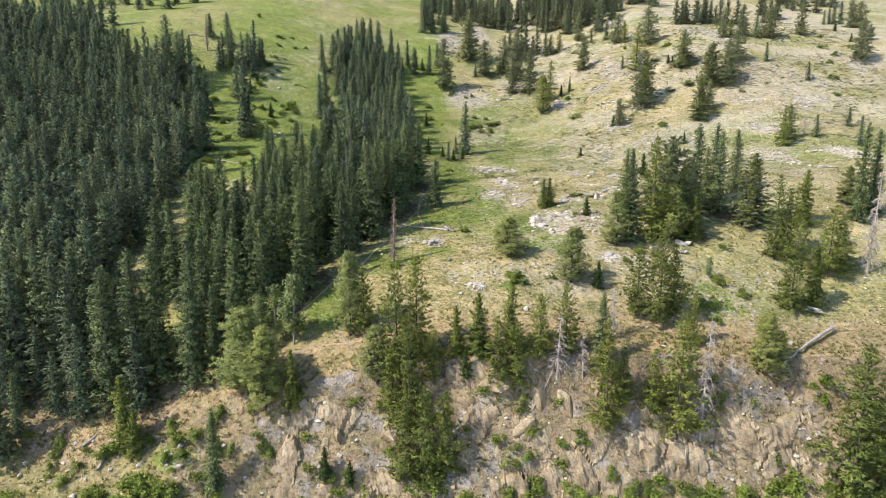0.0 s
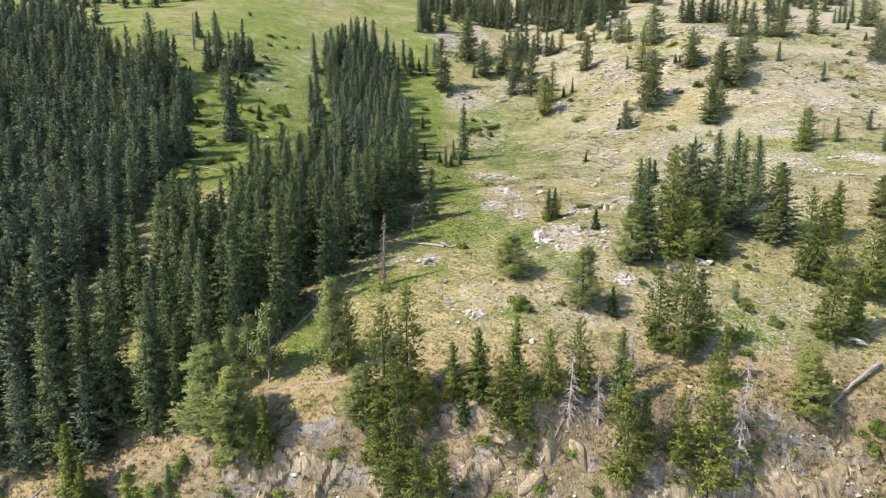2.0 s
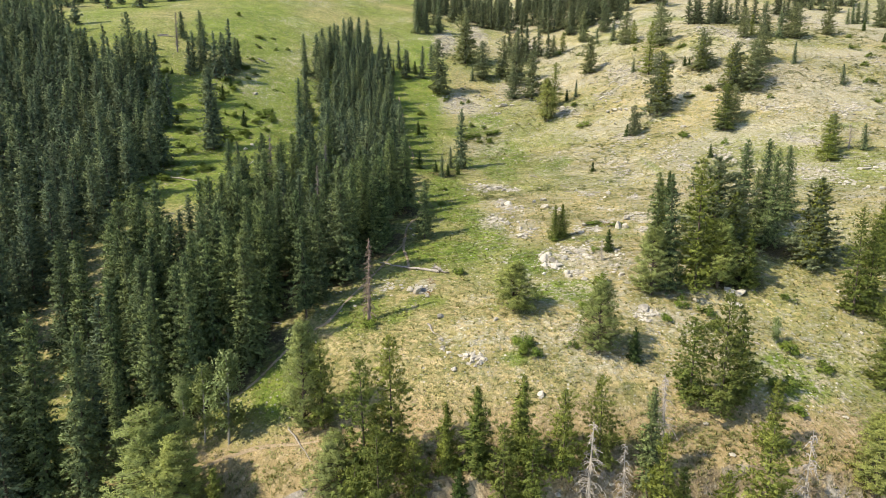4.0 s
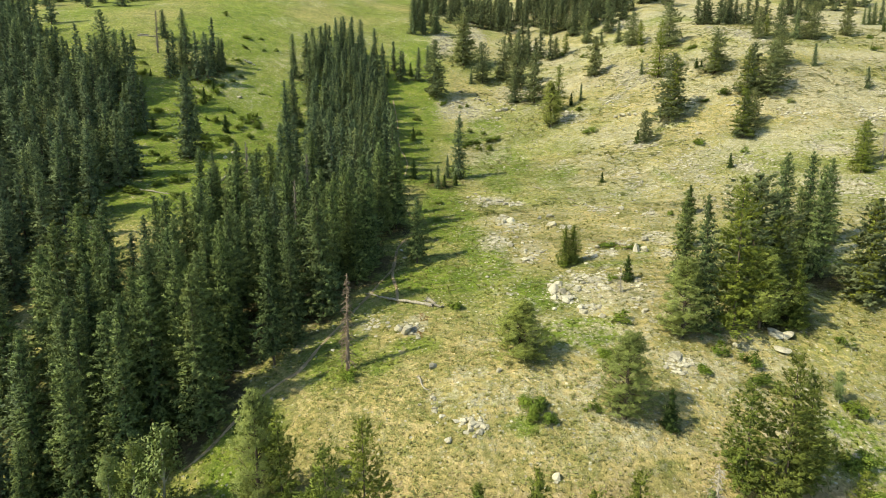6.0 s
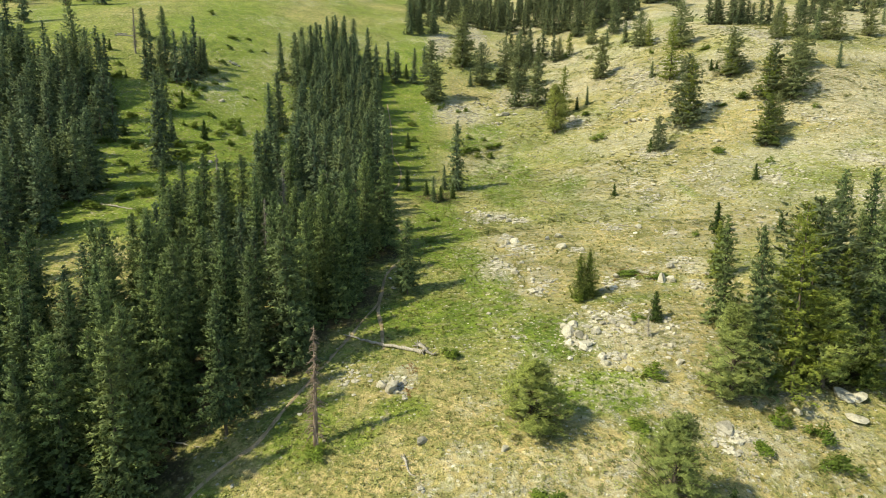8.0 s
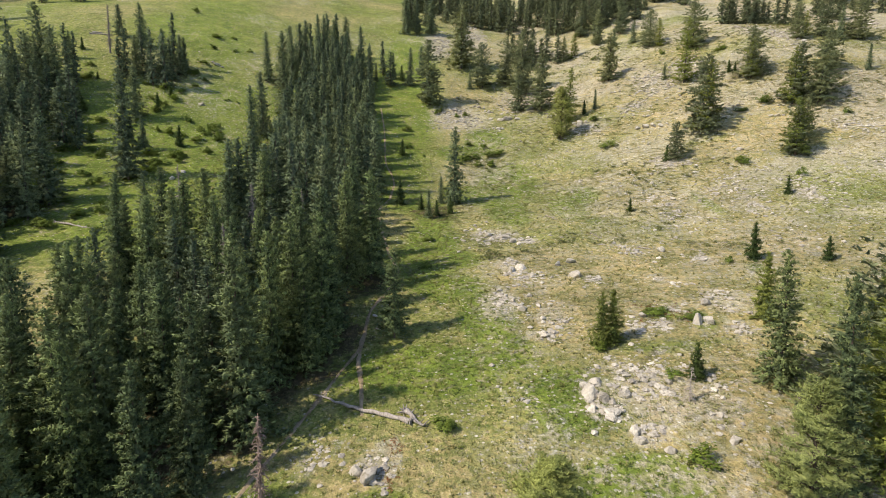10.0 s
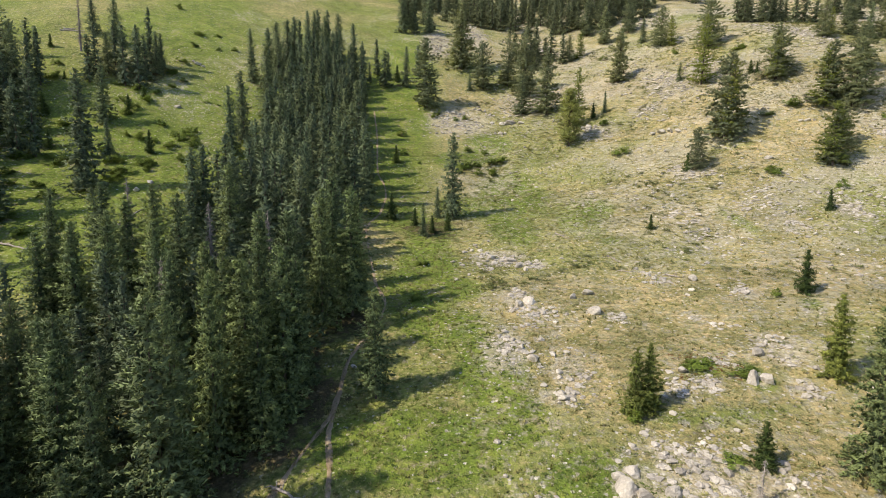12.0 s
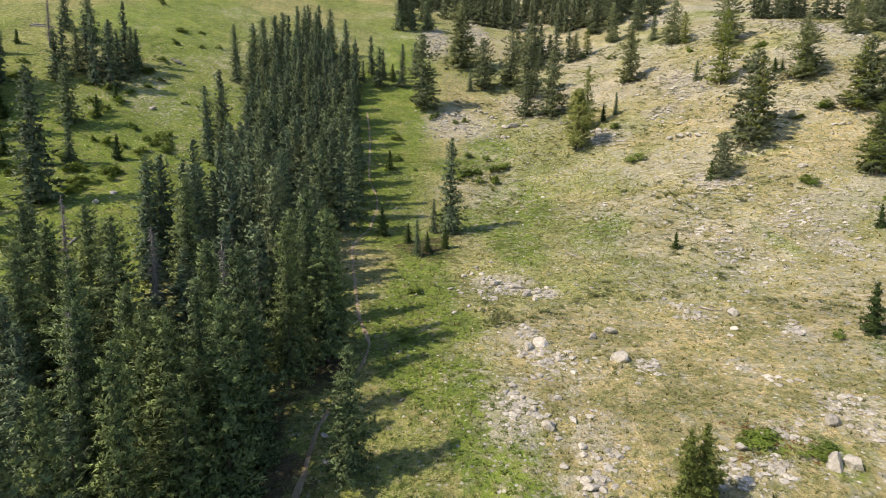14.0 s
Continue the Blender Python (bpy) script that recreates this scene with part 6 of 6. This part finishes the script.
for k in range(260):
    x, d = shrub_rng.uniform(-66, 66), shrub_rng.uniform(1, 12) if k % 5 < 2 else shrub_rng.uniform(8, 17)
    size = shrub_rng.uniform(0.8, 2.2) if k % 5 < 2 else shrub_rng.uniform(1.2, 3.4)
    spot = at(x, float(brink(x)) - d - 0.5, 0.0)
    if k >= 40:
        ledge_shrubs.append((spot.x, spot.y, spot.z, size, size * 0.9))
        continue
    b = new("shrub", shrub_rng.choice(BUSHES))
    b.matrix_basis = Matrix.Translation(spot) @ pose(0, 0, 0, 0, 0, shrub_rng.uniform(0, 360)) @ Matrix.Diagonal((size, size, size * 0.9, 1))
    tagged(b, "small green shrub rooted in a cliff ledge", "shrub", "cliff shrubs")
tagged(new("cliff_shrubs", mesh_from("cliff_shrubs", *scattered([bush(520 + k, 280, 0.088) for k in range(5)], ledge_shrubs, random.Random(14)), SHRUB_LEAVES)), "green shrubs crowding the ledges and foot of the cliff", "shrubs", kind="stuff")


def tuft(seed, blades, spread, lean):
    rnd = random.Random(seed)
    verts, faces = [], []
    for _ in range(blades):
        a = rnd.uniform(0, 6.28)
        root = Vector((math.cos(a), math.sin(a), 0)) * rnd.uniform(0, spread)
        out = Vector((math.cos(a), math.sin(a), 0)) * rnd.uniform(0.1, lean)
        side = Vector((-math.sin(a), math.cos(a), 0)) * 0.11
        n = len(verts)
        verts.extend((root - side, root + side, root + out + Vector((0, 0, rnd.uniform(0.6, 1.0)))))
        faces.append((n, n + 1, n + 2))
    return verts, faces


def sprig(seed, blades=13):
    """A low rounded clump of short leaves, about 1 m wide and 1 m high before scaling."""
    rnd = random.Random(seed)
    verts, faces = [], []
    for _ in range(blades):
        a, r = rnd.uniform(0, 6.28), 0.42 * math.sqrt(rnd.random())
        p = Vector((math.cos(a) * r, math.sin(a) * r, 0.55 * (1 - (r / 0.5) ** 2) + rnd.uniform(-0.05, 0.1)))
        d = Vector((p.x + rnd.gauss(0, 0.3), p.y + rnd.gauss(0, 0.3), rnd.uniform(0.15, 0.7))).normalized() * rnd.uniform(0.28, 0.5)
        w = d.cross(Vector((rnd.gauss(0, 0.5), rnd.gauss(0, 0.5), 1))).normalized() * rnd.uniform(0.09, 0.16)
        n = len(verts)
        verts.extend((p - w, p + w, p + d))
        faces.append((n, n + 1, n + 2))
    return verts, faces


def strew(count, box, chance, low, high, seed):
    rnd = random.Random(seed)
    n = count * 6
    x = np.array([rnd.uniform(box[0], box[1]) for _ in range(n)])
    y = np.array([box[2] + (box[3] - box[2]) * rnd.random() ** 1.3 for _ in range(n)])
    keep = np.array([rnd.random() for _ in range(n)]) < chance(x, y)
    x, y = x[keep][:count], y[keep][:count]
    z = height(x, y)
    out = []
    for a, b, c in zip(x, y, z):
        s = rnd.uniform(low, high)
        out.append((a, b, c - 0.03, s, s * rnd.uniform(0.6, 1.0)))
    return out


def low_plants(name, models, spots, seed, mat):
    """Many low plants in one mesh, each with one tone of its own and the soft shading of a sward."""
    r = np.random.default_rng(seed)
    shapes = [np.array([[tuple(v[i]) for i in q] for q in f]) for v, f in models]
    tris, tones = [], []
    for x, y, lift, wide, tall in spots:
        t = shapes[r.integers(len(shapes))]
        a = r.uniform(0, 6.28)
        turn = np.array([[math.cos(a), math.sin(a), 0], [-math.sin(a), math.cos(a), 0], [0, 0, 1]])
        tris.append((t @ turn) * (wide, wide, tall) + (x, y, lift))
        tones.append(np.clip(r.uniform(0, 1) + r.normal(0, 0.12, len(t)), 0, 1))
    tris = np.concatenate(tris)
    return crown_mesh(name, tris, np.tile((0.0, 0.0, 1.1), (len(tris), 3, 1)), np.concatenate(tones), mat)


def meadow_room(x, y):
    return np.where((x < -14 - 0.0 * y) & (y < 170), 0.15, 1.0)


grass = strew(26000, (-60, 130, 83, 260), lambda x, y: meadow_room(x, y) * (0.25 + 0.5 * lushness(x, y)) * (1 - 0.6 * bareness(x, y)), 0.25, 0.60, 31)
tagged(new("grass_tufts", low_plants("grass_tufts", [tuft(600 + k, 7, 0.5, 0.7) for k in range(6)], grass, 1, GRASS_BLADES)), "tufts of green and straw-coloured mountain grass", "grass", kind="stuff")
sage = strew(38000, (-22, 150, 84, 290), lambda x, y: np.where((x < -6) & (y > 117), 0.0, 1.0) * (1 - 0.92 * lushness(x, y)) * np.clip(0.62 + rough(x * 0.12, y * 0.12, 81, 3), 0.15, 1), 0.28, 0.85, 33)
slope_grass = strew(9000, (-70, 70, 68, 86), lambda x, y: 0.6 + 0.0 * x, 0.3, 0.8, 37)
tagged(new("cliff_grass", low_plants("cliff_grass", [tuft(660 + k, 7, 0.5, 0.7) for k in range(6)], slope_grass, 8, GRASS_BLADES)), "dry grass tufts on the steep slope and ledges", "grass", kind="stuff")
tagged(new("sagebrush", low_plants("sagebrush", [sprig(620 + k, 11) for k in range(6)], [(x, y, z, w * (1.0 + 0.5 * (k % 7 == 0)), h * 0.30) for k, (x, y, z, w, h) in enumerate(sage)], 2, SAGE_LEAVES)), "low grey-green sagebrush dotting the dry slope", "sagebrush", kind="stuff")
herbs = strew(30000, (-110, 60, 84, 300), lambda x, y: np.clip(1.4 * lushness(x, y) - 0.55, 0, 1), 0.25, 0.7, 35)
tagged(new("meadow_herbs", low_plants("meadow_herbs", [sprig(640 + k) for k in range(6)], [(x, y, z, w, h * 0.4) for x, y, z, w, h in herbs], 4, HERB_LEAVES)), "lush green herbs covering the damp meadow", "meadow plants", kind="stuff")
brush = strew(16000, (8, 205, 172, 350), lambda x, y: np.clip(0.45 + rough(x * 0.06, y * 0.10, 87, 3), 0.06, 1) * np.clip((y - 180) / 50, 0, 1), 0.35, 1.0, 43)
tagged(new("slope_brush", low_plants("slope_brush", [sprig(700 + k) for k in range(6)], [(x, y, z, w, h * 0.45) for x, y, z, w, h in brush], 12, SAGE_LEAVES)), "grey-green brush spread over the upper slope", "brush", kind="stuff")
slope_shrubs = strew(2800, (12, 190, 170, 350), lambda x, y: np.clip(0.25 + rough(x * 0.05, y * 0.05, 85, 3), 0, 1), 0.6, 1.9, 39)
tagged(new("slope_shrubs", mesh_from("slope_shrubs", *scattered([bush(680 + k, 40, 0.12) for k in range(5)], [(x, y, z, w, h * 0.5) for x, y, z, w, h in slope_shrubs], random.Random(6)), SLOPE_LEAVES)), "dark low shrubs dotted over the stony upper slope", "shrubs", kind="stuff")
red_rng = random.Random(41)
red = []
for x, y, wide, tall in RUSTY_PATCHES:
    for _ in range(14):
        px, py = x + red_rng.gauss(0, 0.4) * wide, y + red_rng.gauss(0, 0.4) * max(tall, 1.5)
        red.append((px, py, float(height(px, py)) - 0.03, red_rng.uniform(0.3, 0.7), red_rng.uniform(0.12, 0.28)))
tagged(new("rusty_ground_cover", mesh_from("rusty_ground_cover", *scattered([sprig(690 + k) for k in range(4)], red, red_rng), RED_LEAVES)), "rust-red low plants in patches on the slope", "ground plants", kind="stuff")
